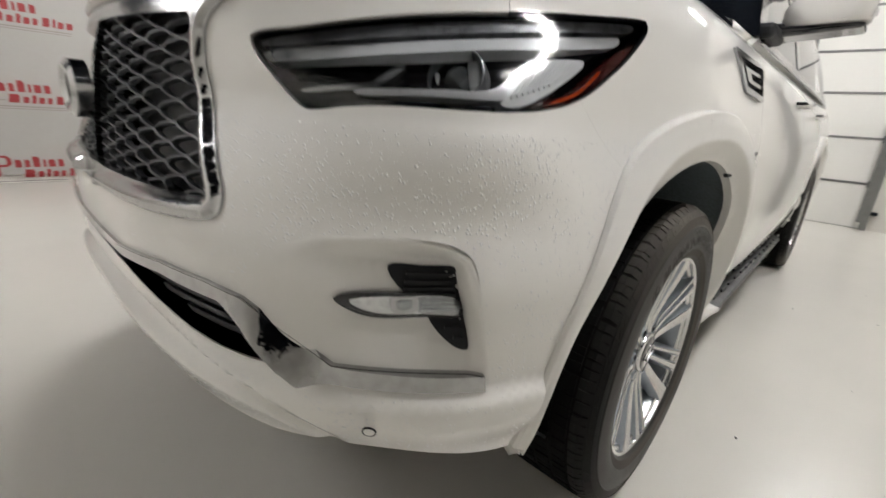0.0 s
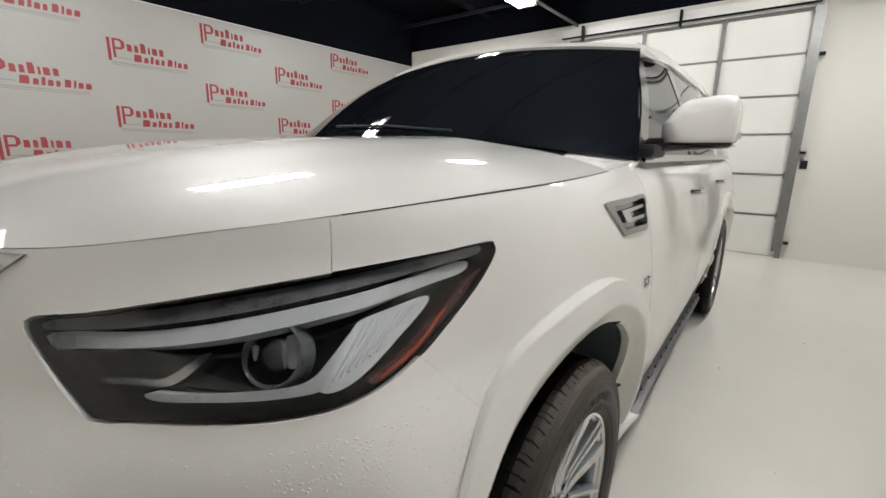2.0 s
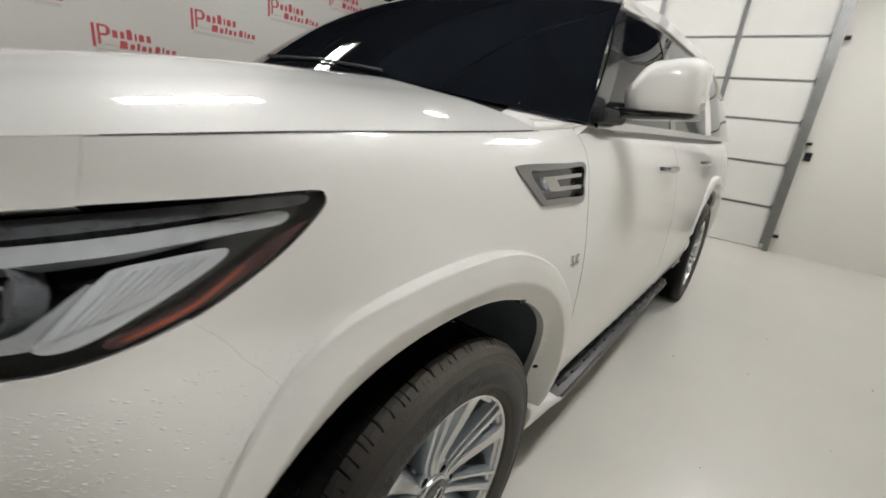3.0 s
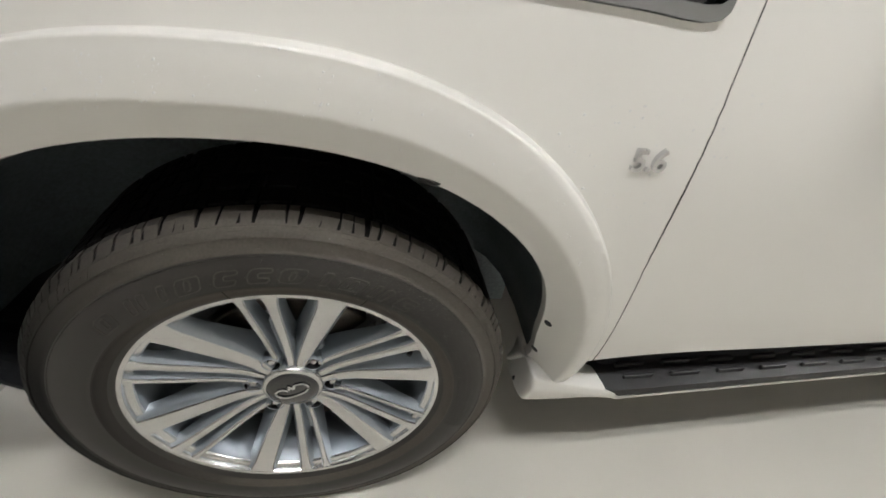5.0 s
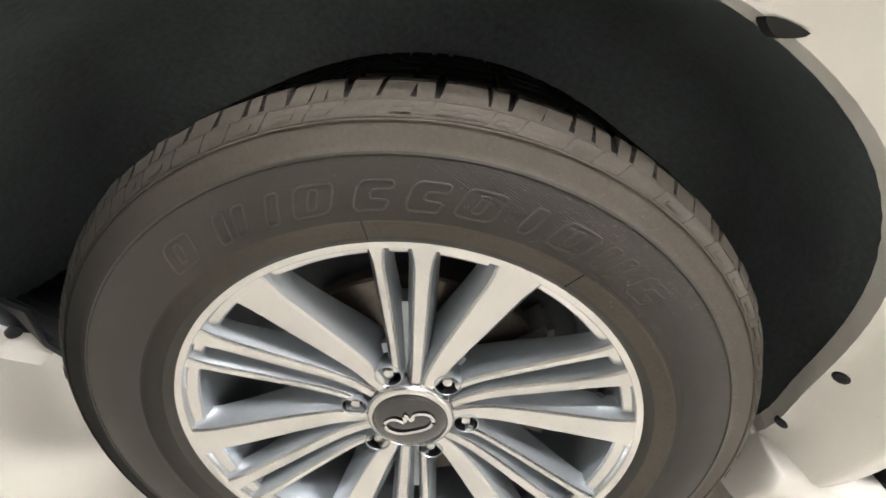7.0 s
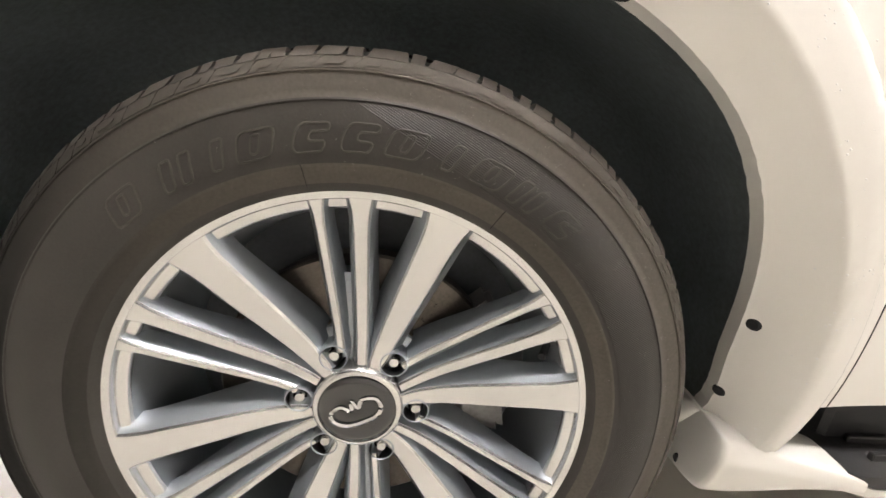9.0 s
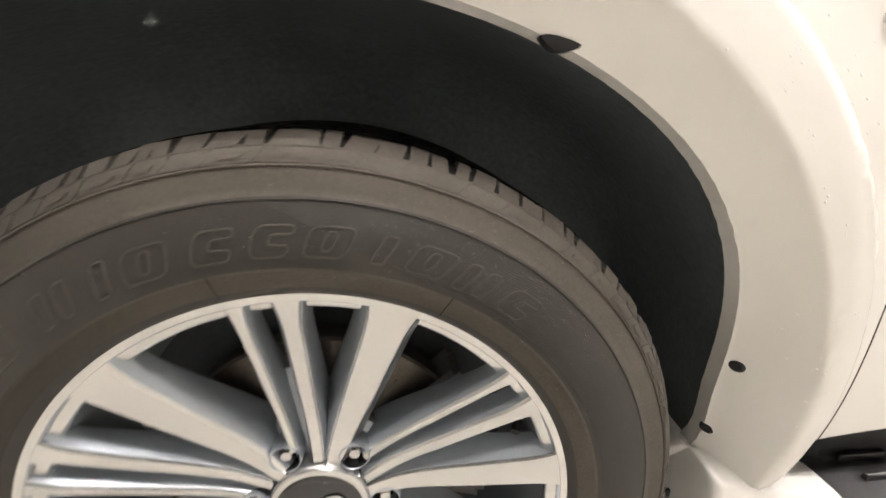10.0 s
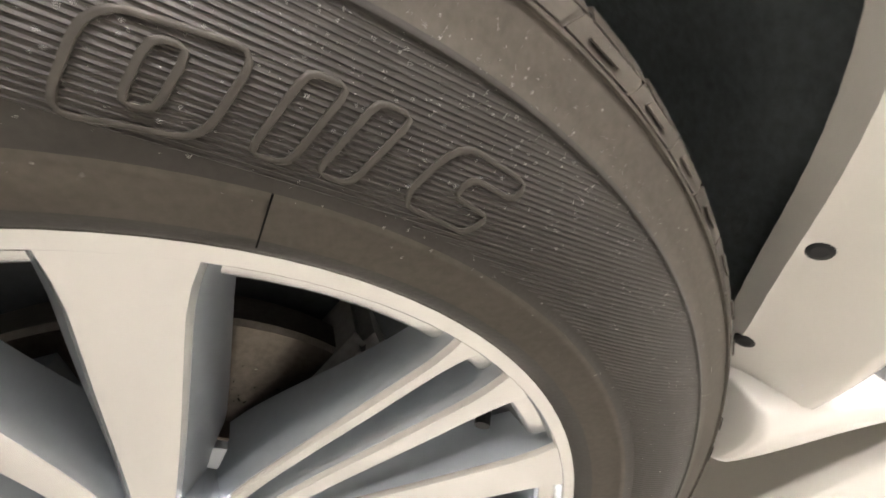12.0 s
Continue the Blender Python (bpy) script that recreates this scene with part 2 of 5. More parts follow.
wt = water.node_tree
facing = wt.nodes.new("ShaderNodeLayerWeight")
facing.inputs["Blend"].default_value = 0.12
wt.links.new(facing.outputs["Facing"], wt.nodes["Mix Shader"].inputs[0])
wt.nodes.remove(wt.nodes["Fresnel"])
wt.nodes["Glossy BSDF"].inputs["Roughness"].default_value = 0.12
# A matt white share puts the drops' bright glints into their colour.
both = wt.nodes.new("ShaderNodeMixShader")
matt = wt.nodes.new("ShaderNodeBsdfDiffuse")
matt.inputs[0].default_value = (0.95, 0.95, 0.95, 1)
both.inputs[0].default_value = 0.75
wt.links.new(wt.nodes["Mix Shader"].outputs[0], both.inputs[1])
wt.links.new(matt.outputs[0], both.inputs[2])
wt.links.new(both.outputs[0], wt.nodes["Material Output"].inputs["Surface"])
# The tyre's beads carry a smaller white share for glints.
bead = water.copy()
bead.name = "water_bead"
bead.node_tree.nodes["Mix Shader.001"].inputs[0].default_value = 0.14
plate_grey = vary(material("dull_splash_plate", (0.07, 0.078, 0.085), 0.5, 0.4), 12, 0.3, 0.1)
iron = vary(material("brake_iron", (0.12, 0.105, 0.09), 0.38, 0.85), 20, 0.35, 0.12, 0.2, 5, 300, 0.0006)
caliper_grey = vary(material("caliper_grey", (0.3, 0.295, 0.285), 0.5, 0.6), 30, 0.3, 0.1, 0.3, 5, 200, 0.001)
floor_mat = vary(material("sealed_concrete_floor", (0.7, 0.675, 0.615), 0.28, 0.0, 0.1), 0.7, 0.035, 0.0, 0.0, 3, 2.6)
wall_white = vary(material("white_wall_paint", (0.74, 0.72, 0.67), 0.6), 1.2, 0.03, 0.06, 0.12, 5, 160, 0.001)
door_white = vary(material("door_panel_white", (0.79, 0.78, 0.74), 0.45), 2.0, 0.035, 0.06, 0.1, 5, 90, 0.001)
ceiling_black = vary(material("black_ceiling_paint", (0.004, 0.005, 0.008), 0.85, 0.0, 0.0, 0.06), 1.5, 0.4, 0.1, 0.2, 5, 40, 0.003)
steel_dark = vary(material("dark_steel", (0.012, 0.014, 0.017), 0.55, 0.3, 0.0, 0.15), 6, 0.3, 0.1)
galvanised = vary(material("galvanised_steel", (0.25, 0.25, 0.245), 0.42, 0.8), 14, 0.18, 0.1)
banner_vinyl = vary(material("white_banner_vinyl", (0.36, 0.348, 0.325), 0.42), 0.8, 0.025, 0.06, 0.15, 4, 30, 0.002)
print_red = vary(material("banner_red_print", (0.27, 0.022, 0.024), 0.5), 6, 0.12, 0.05)
print_grey = vary(material("banner_grey_print", (0.25, 0.22, 0.2), 0.4), 6, 0.12, 0.05)
tube_glow = material("fluorescent_tube", (1, 1, 1), 0.4)
tube_glow.node_tree.nodes["Principled BSDF"].inputs["Emission Color"].default_value = (1.0, 0.985, 0.985, 1)
tube_glow.node_tree.nodes["Principled BSDF"].inputs["Emission Strength"].default_value = TUBE_POWER

# ---- the hall ----
X0, X1, Y0, Y1, TOP = -4.4, 5.93, -4.5, 5.76, 3.75


def hall():
    tagged(part("floor", boxed(X0 - 0.2, Y0 - 0.2, -0.2, X1 + 0.2, Y1 + 0.2, 0.0135), floor_mat), "glossy sealed beige concrete floor with faint scuffs", "floor", "", "structure")
    tagged(part("ceiling", boxed(X0 - 0.2, Y0 - 0.2, TOP, X1 + 0.2, Y1 + 0.2, TOP + 0.2), ceiling_black), "black painted ceiling deck of the hall", "ceiling", "", "structure")
    bm = boxed(X1, Y0 - 0.2, 0, X1 + 0.2, -0.44, 3.16)
    box(bm, X1, -0.44, 3.09, X1 + 0.2, Y1 + 0.2, 3.16)
    box(bm, X1, 2.62, 0, X1 + 0.2, Y1 + 0.2, 3.09)
    tagged(part("wall_east", bm, wall_white), "white painted wall round the garage door", "wall", "", "structure")
    tagged(part("wall_east_upper", boxed(X1 + 0.01, Y0 - 0.2, 3.16, X1 + 0.2, Y1 + 0.2, TOP), ceiling_black), "black painted upper wall above the white part", "wall", "", "structure")
    tagged(part("wall_north", boxed(X0 - 0.2, Y1, 0, X1, Y1 + 0.2, 2.89), wall_white), "white wall behind the printed banner", "wall", "", "structure")
    tagged(part("wall_north_upper", boxed(X0 - 0.2, Y1 + 0.01, 2.89, X1, Y1 + 0.2, TOP), ceiling_black), "black painted upper wall above the banner", "wall", "", "structure")
    # Unseen west wall, set close to bounce light onto the car's nose.
    tagged(part("bounce_wall_west", boxed(X0 - 0.2, Y0, 0, X0, Y1, TOP), wall_white), "unseen plain white wall that closes the hall", "wall", "", "structure")
    tagged(part("wall_south", boxed(X0, Y0 - 0.2, 0, X1, Y0, TOP), wall_white), "unseen plain white wall that closes the hall", "wall", "", "structure")


def garage_door():
    d = thing("garage_door", "white sectional overhead garage door with grey stiles, closed", "door", X1, 1.1, 0, "", "structure")
    cuts = (0.012, 0.543, 1.051, 1.541, 1.992, 2.455, 2.92)
    for a, b in zip(cuts, cuts[1:]):
        bm = boxed(0.03, -1.5, a + 0.004, 0.075, 1.5, b - 0.004, 0.006)
        part("panel", bm, door_white, d)
        part("joint_strip", boxed(0.02, -1.5, b - 0.02, 0.034, 1.5, b + 0.006, 0.003), galvanised, d, "grey steel joint strip")
        for y in (-1.47, -0.585, 0.36, 1.3):
            part("hinge", boxed(0.008, y - 0.03, b - 0.05, 0.024, y + 0.03, b + 0.03, 0.003), galvanised, d, "galvanised steel hinge")
    for y in (-0.585, 0.36, 1.3):
        part("stile", boxed(0.0, y - 0.024, 1.0, 0.02, y + 0.024, 2.92, 0.003), galvanised, d, "grey steel upright stile")
    part("bottom_seal", boxed(0.024, -1.5, 0.0, 0.08, 1.5, 0.014), black_plastic, d, "black rubber seal on the floor")
    t = thing("door_track", "galvanised steel upright track beside the garage door", "door track", X1 - 0.03, -0.43, 0)
    bm = boxed(-0.035, -0.028, 0, 0.03, 0.036, 3.7)
    part("rail", bm, galvanised, t)
    part("flange", boxed(-0.05, 0.036, 0.1, -0.03, 0.075, 3.0), galvanised, t, "thin steel flange")
    for z in (0.2, 1.3, 2.4):
        part("bracket", boxed(-0.06, -0.085, z, 0.03, -0.03, z + 0.03, 0.003), steel_dark, t, "dark bolted bracket")
    h = thing("door_header", "white painted header beam with a spring shaft above the garage door", "beam", X1, 1.1, 2.93)
    part("beam", boxed(-0.09, -1.52, 0.005, -0.004, 1.52, 0.15, 0.004), door_white, h)
    part("shaft", tube([(-0.14, -1.5, 0.02), (-0.14, 1.5, 0.02)], 0.013), steel_dark, h, "thin dark steel shaft")
    for y in (-0.1, 1.19):
        part("shaft_bracket", boxed(-0.17, y - 0.012, -0.04, -0.09, y + 0.012, 0.16), steel_dark, h, "dark steel bearing plate")
    s = thing("wall_switch", "small black push-button switch on the white wall", "switch", X1, -0.516, 1.173)
    part("plate", boxed(-0.025, -0.035, -0.05, 0, 0.035, 0.05, 0.006), black_plastic, s)
    part("button", boxed(-0.032, -0.018, 0.0, -0.025, 0.018, 0.03, 0.003), steel_dark, s, "dark grey button")


def banner():
    """The sheet and its printed marks: one upright bar, a bowl, word-long rows of blocks and two thin rules each."""
    tagged(part("banner", boxed(X0 + 0.03, Y1 - 0.04, 0.1, X1 - 0.04, Y1 - 0.02, 2.87), banner_vinyl), "white vinyl banner printed with rows of red marks", "banner")
    y = Y1 - 0.043

    def flat(bm, pts):
        f = bm.faces.new([bm.verts.new((px, 0, pz)) for px, pz in pts])
        return f

    red, grey = bmesh.new(), bmesh.new()
    flat(red, [(0.0, 0.0), (0.03, 0.0), (0.03, -0.235), (0.0, -0.235)])
    outer = [(0.05, 0.0), (0.13, 0.0), (0.165, -0.03), (0.165, -0.08), (0.13, -0.11), (0.075, -0.11), (0.075, -0.2), (0.05, -0.2)]
    flat(red, outer[:1] + [(0.075, -0.02), (0.075, -0.2), (0.05, -0.2)])
    flat(red, [(0.075, -0.02), (0.05, 0.0), (0.13, 0.0), (0.12, -0.022)])
    flat(red, [(0.12, -0.022), (0.13, 0.0), (0.165, -0.03), (0.165, -0.08), (0.13, -0.085), (0.13, -0.035)])
    flat(red, [(0.13, -0.085), (0.165, -0.08), (0.13, -0.11), (0.075, -0.11), (0.075, -0.09)])
    def slab(x, w, top, low, slant):
        """A plain slanted block with a nicked corner."""
        q = lambda px, pz: (px + slant * (pz - low), pz)
        flat(red, [q(x, low), q(x, top), q(x + w * 0.8, top), q(x + w, top - (top - low) * 0.2), q(x + w, low)])

    x = 0.185
    for w, up in ((0.055, 0), (0.045, 0), (0.06, 1), (0.025, 0), (0.06, 0), (0.05, 0)):
        slab(x, w * 0.86, -0.012 if up else -0.042, -0.116, 0.0)
        x += w + 0.016
    x = 0.24
    for w, up in ((0.085, 1), (0.05, 0), (0.035, 1), (0.05, 0), (0.04, 0), (0.0, 0), (0.06, 1), (0.024, 1), (0.05, 0), (0.055, 0)):
        if w:
            slab(x, w * 0.86, -0.138 if up else -0.158, -0.216, 0.14)
        x += w + 0.014
    flat(grey, [(0.09, -0.192), (0.22, -0.192), (0.22, -0.2), (0.09, -0.2)])
    flat(grey, [(0.02, -0.246), (0.79, -0.246), (0.79, -0.255), (0.02, -0.255)])
    flat(grey, [(0.02, -0.268), (0.79, -0.268), (0.79, -0.274), (0.02, -0.274)])
    first = thing("printed_mark", "red printed sign mark with two grey rules on the banner", "printed sign", -0.15 - 4, y, 2.43, "marks on the banner")
    part("red_print", red, print_red, first)
    part("grey_rule", grey, print_grey, first, "thin grey double rule")
    for i in range(0, 10):
        for j in range(4):
            x, z = -4.15 + i * 1.005, (2.43 if i % 2 == 1 else 2.79) - 0.715 * j
            if i or j:
                copy_thing(first, pose(x, y, z))
            else:
                first.location = (x, y, z)


def ceiling_gear():
    for y in (-3.2, -1.2, 0.9, 2.2, 4.0):
        b = part("ceiling_beam", boxed(X0, y - 0.08, TOP - 0.24, X1, y + 0.08, TOP - 0.004), ceiling_black)
        tagged(b, "dark painted steel ceiling beam", "beam", "ceiling beams")
    for x, y in ((5.3, 1.6), (3.4, 0.3)):
        p = part("ceiling_pipe", tube([(x, Y0, 3.42), (x, Y1, 3.42)], 0.03), steel_dark)
        tagged(p, "thin dark pipe under the black ceiling", "pipe", "ceiling pipes")
    first = thing("tube_light", "twin fluorescent tube light hung under the black ceiling", "lamp", 4.2, 2.72, 3.2, "tube lights")
    part("housing", boxed(-0.66, -0.15, 0.03, 0.66, 0.15, 0.075, 0.006), door_white, first, "white sheet-metal housing")
    for y in (-0.1, 0.1):
        part("tube", tube([(-0.6, y, 0.0), (0.6, y, 0.0)], 0.019, 12), tube_glow, first, "glowing white tube")
    for x in (-0.62, 0.62):
        part("lamp_holder", boxed(x - 0.02, -0.13, -0.02, x + 0.02, 0.13, 0.03, 0.003), door_white, first)
    for x in (-0.5, 0.5):
        part("hanger", tube([(x, 0, 0.075), (x, 0, TOP - 3.2)], 0.004, 6), steel_dark, first, "thin steel hanger")
    # The fixture at x -3.2 is unseen, added to light the car's nose.
    for x, y in ((0.45, 2.72), (4.1, -0.75), (0.4, -0.75), (-3.2, 3.5)):
        copy_thing(first, pose(x, y, 3.2))
    c = part("conduit", tube([(4.86, 2.6, 3.24), (5.9, 2.42, 3.14)], 0.022), galvanised)
    tagged(c, "galvanised conduit from the lamp to the wall", "conduit")


hall()
garage_door()
banner()
ceiling_gear()

# ---- the car: outlines on the body surface, in (s, z) ----
car = thing("car", "pearl-white sport utility car, wet with drops, on the glossy floor", "car", 0, 0, 0)
ARCH_X, ARCH_Z, ARCH_A, ARCH_B, ARCH_N, LIP = -0.014, 0.45, 0.55, 0.547, 2.2, 0.818
WHEELBASE = 3.075


def s_at(x, z):
    """The s at which the body surface passes x, on the left of the car."""
    lo, hi = 0.0, 7.0
    for _ in range(40):
        mid = (lo + hi) / 2
        lo, hi = (mid, hi) if body(mid, z).x < x else (lo, mid)
    return lo


def arch(scale, x0, low, n=70):
    """The wheel-arch curve at a share of its full size, from its front foot over the top to its rear foot, in (s, z)."""
    out = []
    for i in range(n + 1):
        a = math.pi * (1.09 - 1.18 * i / n)
        c, d = math.cos(a), math.sin(a)
        r = scale * (abs(c) ** ARCH_N + abs(d) ** ARCH_N) ** (-1 / ARCH_N)
        z = ARCH_Z + ARCH_B * r * d
        if z >= low:
            wide = 1 + 0.045 * (1 - scale) / 0.18
            share = (1 - scale) / 0.18
            shift = share * (-0.025 + 0.018 * ramp(c, 0.0, 0.8) + (0.02 * ramp(z, 0.5, 0.38) if c > 0 else -0.027 * ramp(z, 0.78, 0.46) * ramp(z, 0.31, 0.41)))
            out.append((s_at(x0 + ARCH_X + ARCH_A * wide * r * c + shift, z), z))
    return out


def arch_rho(x, z):
    """Share of the full arch on which a place lies: 1 on its outer edge."""
    r = 1.0
    for _ in range(4):
        wide = 1 + 0.045 * (1 - r) / 0.18
        d = x - ARCH_X
        c = d / (math.hypot(d, z - ARCH_Z) or 1.0)
        d -= (1 - r) / 0.18 * (-0.025 + 0.018 * ramp(c, 0.0, 0.8) + (0.02 * ramp(z, 0.5, 0.38) if c > 0 else -0.027 * ramp(z, 0.78, 0.46) * ramp(z, 0.31, 0.41)))
        r = ((abs(d) / ARCH_A / wide) ** ARCH_N + (abs(z - ARCH_Z) / ARCH_B) ** ARCH_N) ** (1 / ARCH_N)
    return r


hood_line = spline([(0, 1.128), (0.3, 1.129), (0.5, 1.132), (0.6, 1.139), (0.74, 1.155), (0.926, 1.175), (1.152, 1.195), (1.507, 1.21), (1.82, 1.221), (2.1, 1.236), (2.6, 1.245), (6.0, 1.25)])
bottom_line = spline([(0, 0.435), (0.3, 0.442), (0.5, 0.44), (0.66, 0.442), (0.72, 0.458), (0.79, 0.462), (0.87, 0.444), (0.99, 0.42), (1.1, 0.415), (2.1, 0.42), (2.25, 0.452), (2.6, 0.465), (6.0, 0.475)])
HEADLAMP = rounded([(0.53, 1.045), (0.62, 1.062), (0.76, 1.084), (0.92, 1.103), (1.08, 1.117), (1.178, 1.125), (1.196, 1.119), (1.19, 1.1), (1.145, 1.055), (1.09, 1.013), (1.045, 0.986), (1.0, 0.97), (0.95, 0.961),
                    (0.88, 0.957), (0.77, 0.956), (0.7, 0.951), (0.66, 0.945), (0.63, 0.948), (0.58, 0.985)], 5)
def eased(points, n=4):
    """An open line with its inner corners rounded; both ends stay."""
    q = [points[0]]
    for a, b, c in zip(points, points[1:], points[2:]):
        u = ((a[0] + b[0]) / 2, (a[1] + b[1]) / 2) if a is not points[0] else a
        v = ((b[0] + c[0]) / 2, (b[1] + c[1]) / 2) if c is not points[-1] else c
        q += [tuple((1 - t) ** 2 * u[k] + 2 * t * (1 - t) * b[k] + t * t * v[k] for k in (0, 1)) for t in [i / n for i in range(1, n + 1)]]
    return q


GRILLE_OUT = eased([(-0.01, 0.765), (0.3, 0.765), (0.46, 0.77), (0.525, 0.777), (0.549, 0.788), (0.55, 0.81), (0.541, 0.83), (0.494, 0.9), (0.457, 0.985), (0.442, 1.05), (0.455, 1.085), (0.518, 1.126)]) + [(0.3, 1.124), (-0.01, 1.123)]
GRILLE_IN = eased([(-0.01, 0.802), (0.3, 0.804), (0.45, 0.806), (0.495, 0.81), (0.511, 0.817), (0.511, 0.828), (0.477, 0.873), (0.437, 0.93), (0.412, 0.985), (0.398, 1.04), (0.396, 1.08), (0.38, 1.086)]) + [(0.3, 1.087), (-0.01, 1.087)]
RECESS = rounded([(0.6, 0.705), (0.625, 0.755), (0.7, 0.784), (0.78, 0.79), (0.845, 0.789), (0.89, 0.778), (0.914, 0.752), (0.933, 0.69), (0.951, 0.61), (0.962, 0.566), (0.955, 0.562), (0.8, 0.569), (0.7, 0.57), (0.664, 0.6), (0.62, 0.655)], 5)
RECESS_TOP = np.array([(0.62, 0.75), (0.7, 0.784), (0.78, 0.79), (0.83, 0.789), (0.868, 0.783), (0.9, 0.766), (0.919, 0.735), (0.933, 0.69), (0.951, 0.61), (0.962, 0.566)])
INTAKE = [(-0.01, 0.648), (0.25, 0.65), (0.418, 0.669), (0.556, 0.666), (0.608, 0.646), (0.66, 0.594), (0.655, 0.585), (0.6, 0.581), (0.54, 0.581), (0.475, 0.587), (0.396, 0.601), (0.317, 0.613), (0.215, 0.625), (-0.01, 0.63)]
trim_low = spline([(0, 0.65), (0.25, 0.652), (0.418, 0.671), (0.556, 0.668), (0.608, 0.648), (0.66, 0.597), (0.69, 0.579), (0.96, 0.574)])
TRIM = [(-0.01, 0.665), (0.225, 0.668), (0.425, 0.692), (0.533, 0.693), (0.597, 0.685), (0.63, 0.669), (0.675, 0.64), (0.725, 0.606), (0.797, 0.603), (0.944, 0.598), (0.948, 0.574), (0.798, 0.577), (0.688, 0.579),
        (0.66, 0.597), (0.608, 0.648), (0.556, 0.668), (0.418, 0.671), (0.25, 0.652), (-0.01, 0.65)]
VENT = rounded([(1.662, 1.142), (1.672, 1.15), (1.76, 1.151), (1.9, 1.149), (2.022, 1.146), (2.012, 1.1), (2.0, 1.052), (1.9, 1.054), (1.786, 1.059), (1.758, 1.066), (1.7, 1.11)], 4)
DOOR_X = [(1.26, 0.556), (1.19, 0.563), (1.1, 0.556), (0.95, 0.548), (0.83, 0.544), (0.68, 0.549), (0.4, 0.568)]
door_line = spline([(z, x) for z, x in reversed(DOOR_X)])
LAMP_SEAM = [(1.045, 0.985), (1.099, 0.923), (1.178, 0.866)]
REAR_DOOR, QUARTER, TAIL = 1.72, 2.82, 4.4


def column(fx, z0, z1, n=30):
    """An upright line on the flank, from an x that may change with the height."""
    return [(s_of(fx(z0 + (z1 - z0) * i / n), z0 + (z1 - z0) * i / n), z0 + (z1 - z0) * i / n) for i in range(n + 1)]


def recess_depth(s, z):
    """Depth of the hollow round the fog lamp: a wall along its top and outer edge, running out towards the nose and the trim."""
    a, b = RECESS_TOP[:-1], RECESS_TOP[1:]
    d = b - a
    t = np.clip(((s - a[:, 0]) * d[:, 0] + (z - a[:, 1]) * d[:, 1]) / (d * d).sum(axis=1), 0, 1)
    away = float(np.sqrt(((a[:, 0] + t * d[:, 0] - s) ** 2 + (a[:, 1] + t * d[:, 1] - z) ** 2).min()))
    k = 0.05 * ramp(s, 0.63, 0.87) - 0.01 * ramp(s, 0.88, 0.95)
    return k * ramp(away, 0.0, 0.016 + 0.01 * ramp(s, 0.88, 0.7) + 0.016 * ramp(s, 0.87, 0.92)) * min(max((z - 0.572) / 0.1, 0.0), 1.0)


def shrunk(poly, by):
    """A polygon drawn in by a distance."""
    q = np.array(poly)
    n = len(q)
    area = sum(q[i][0] * q[(i + 1) % n][1] - q[(i + 1) % n][0] * q[i][1] for i in range(n))
    out = []
    for i in range(n):
        d = q[(i + 1) % n] - q[i - 1]
        l = math.hypot(*d) or 1
        out.append((q[i][0] - d[1] / l * by * math.copysign(1, area), q[i][1] + d[0] / l * by * math.copysign(1, area)))
    return out


def bend(v, lo, hi):
    """A straight slope from 0 to 1 with a small round at its start."""
    t = (v - lo) / (hi - lo)
    return 0.0 if t < -0.08 else ((t + 0.08) ** 2 / 0.32 if t < 0.08 else min(t, 1.0))


def flare_rise(s, z):
    p = body(s, z)
    x = p.x - (WHEELBASE if p.x > 1.5 else 0)
    g = 1 - arch_rho(x, z)
    low = ramp(z, 0.8, 0.5)
    return 0.003 + (0.006 + 0.018 * ramp(x, -0.5, -0.15) * (1 - 0.6 * low)) * ramp(g, -0.004, 0.009) + 0.002 * ramp(g, 0.014, 0.06) - (0.032 + 0.033 * low) * bend(g, 0.11 - 0.03 * low, 0.185) + 0.014 * ramp(-x, 0.4, 0.5) * ramp(z, 0.66, 0.46) * ramp(g, 0.02, 0.12)


skid_crest = spline([(0, 0.574), (0.4, 0.565), (0.56, 0.546), (0.62, 0.531), (0.66, 0.514), (0.7, 0.494), (0.78, 0.44)])


def bumper_rise(s, z):
    """The shelf under the bright trim and the rolled lower lip."""
    lip = ramp(z, 0.579, 0.549) * (0.019 - 0.024 * ramp(z, 0.53, 0.43))
    crest = skid_crest(min(abs(s), 0.78))
    skid = -0.03 * ramp(z, crest + 0.01, crest - 0.014) + 0.026 * ramp(z, crest - 0.014, crest - 0.046)
    return lip + skid * ramp(abs(s), 0.76, 0.66)


def plain(s, z):
    return 0.0


def lay(s, z, rise):
    """A place on the body surface raised by rise(s, z), and the way out of it."""
    h = 0.0015
    p = body(s, z)
    a, b = body(s + h, z) - body(s - h, z), body(s, z + h) - body(s, z - h)
    n = a.cross(b).normalized()
    return p + n * rise(s, z), n


def raised_normal(s, z, rise):
    h = 0.003
    a = lay(s + h, z, rise)[0] - lay(s - h, z, rise)[0]
    b = lay(s, z + h, rise)[0] - lay(s, z - h, rise)[0]
    return a.cross(b).normalized()


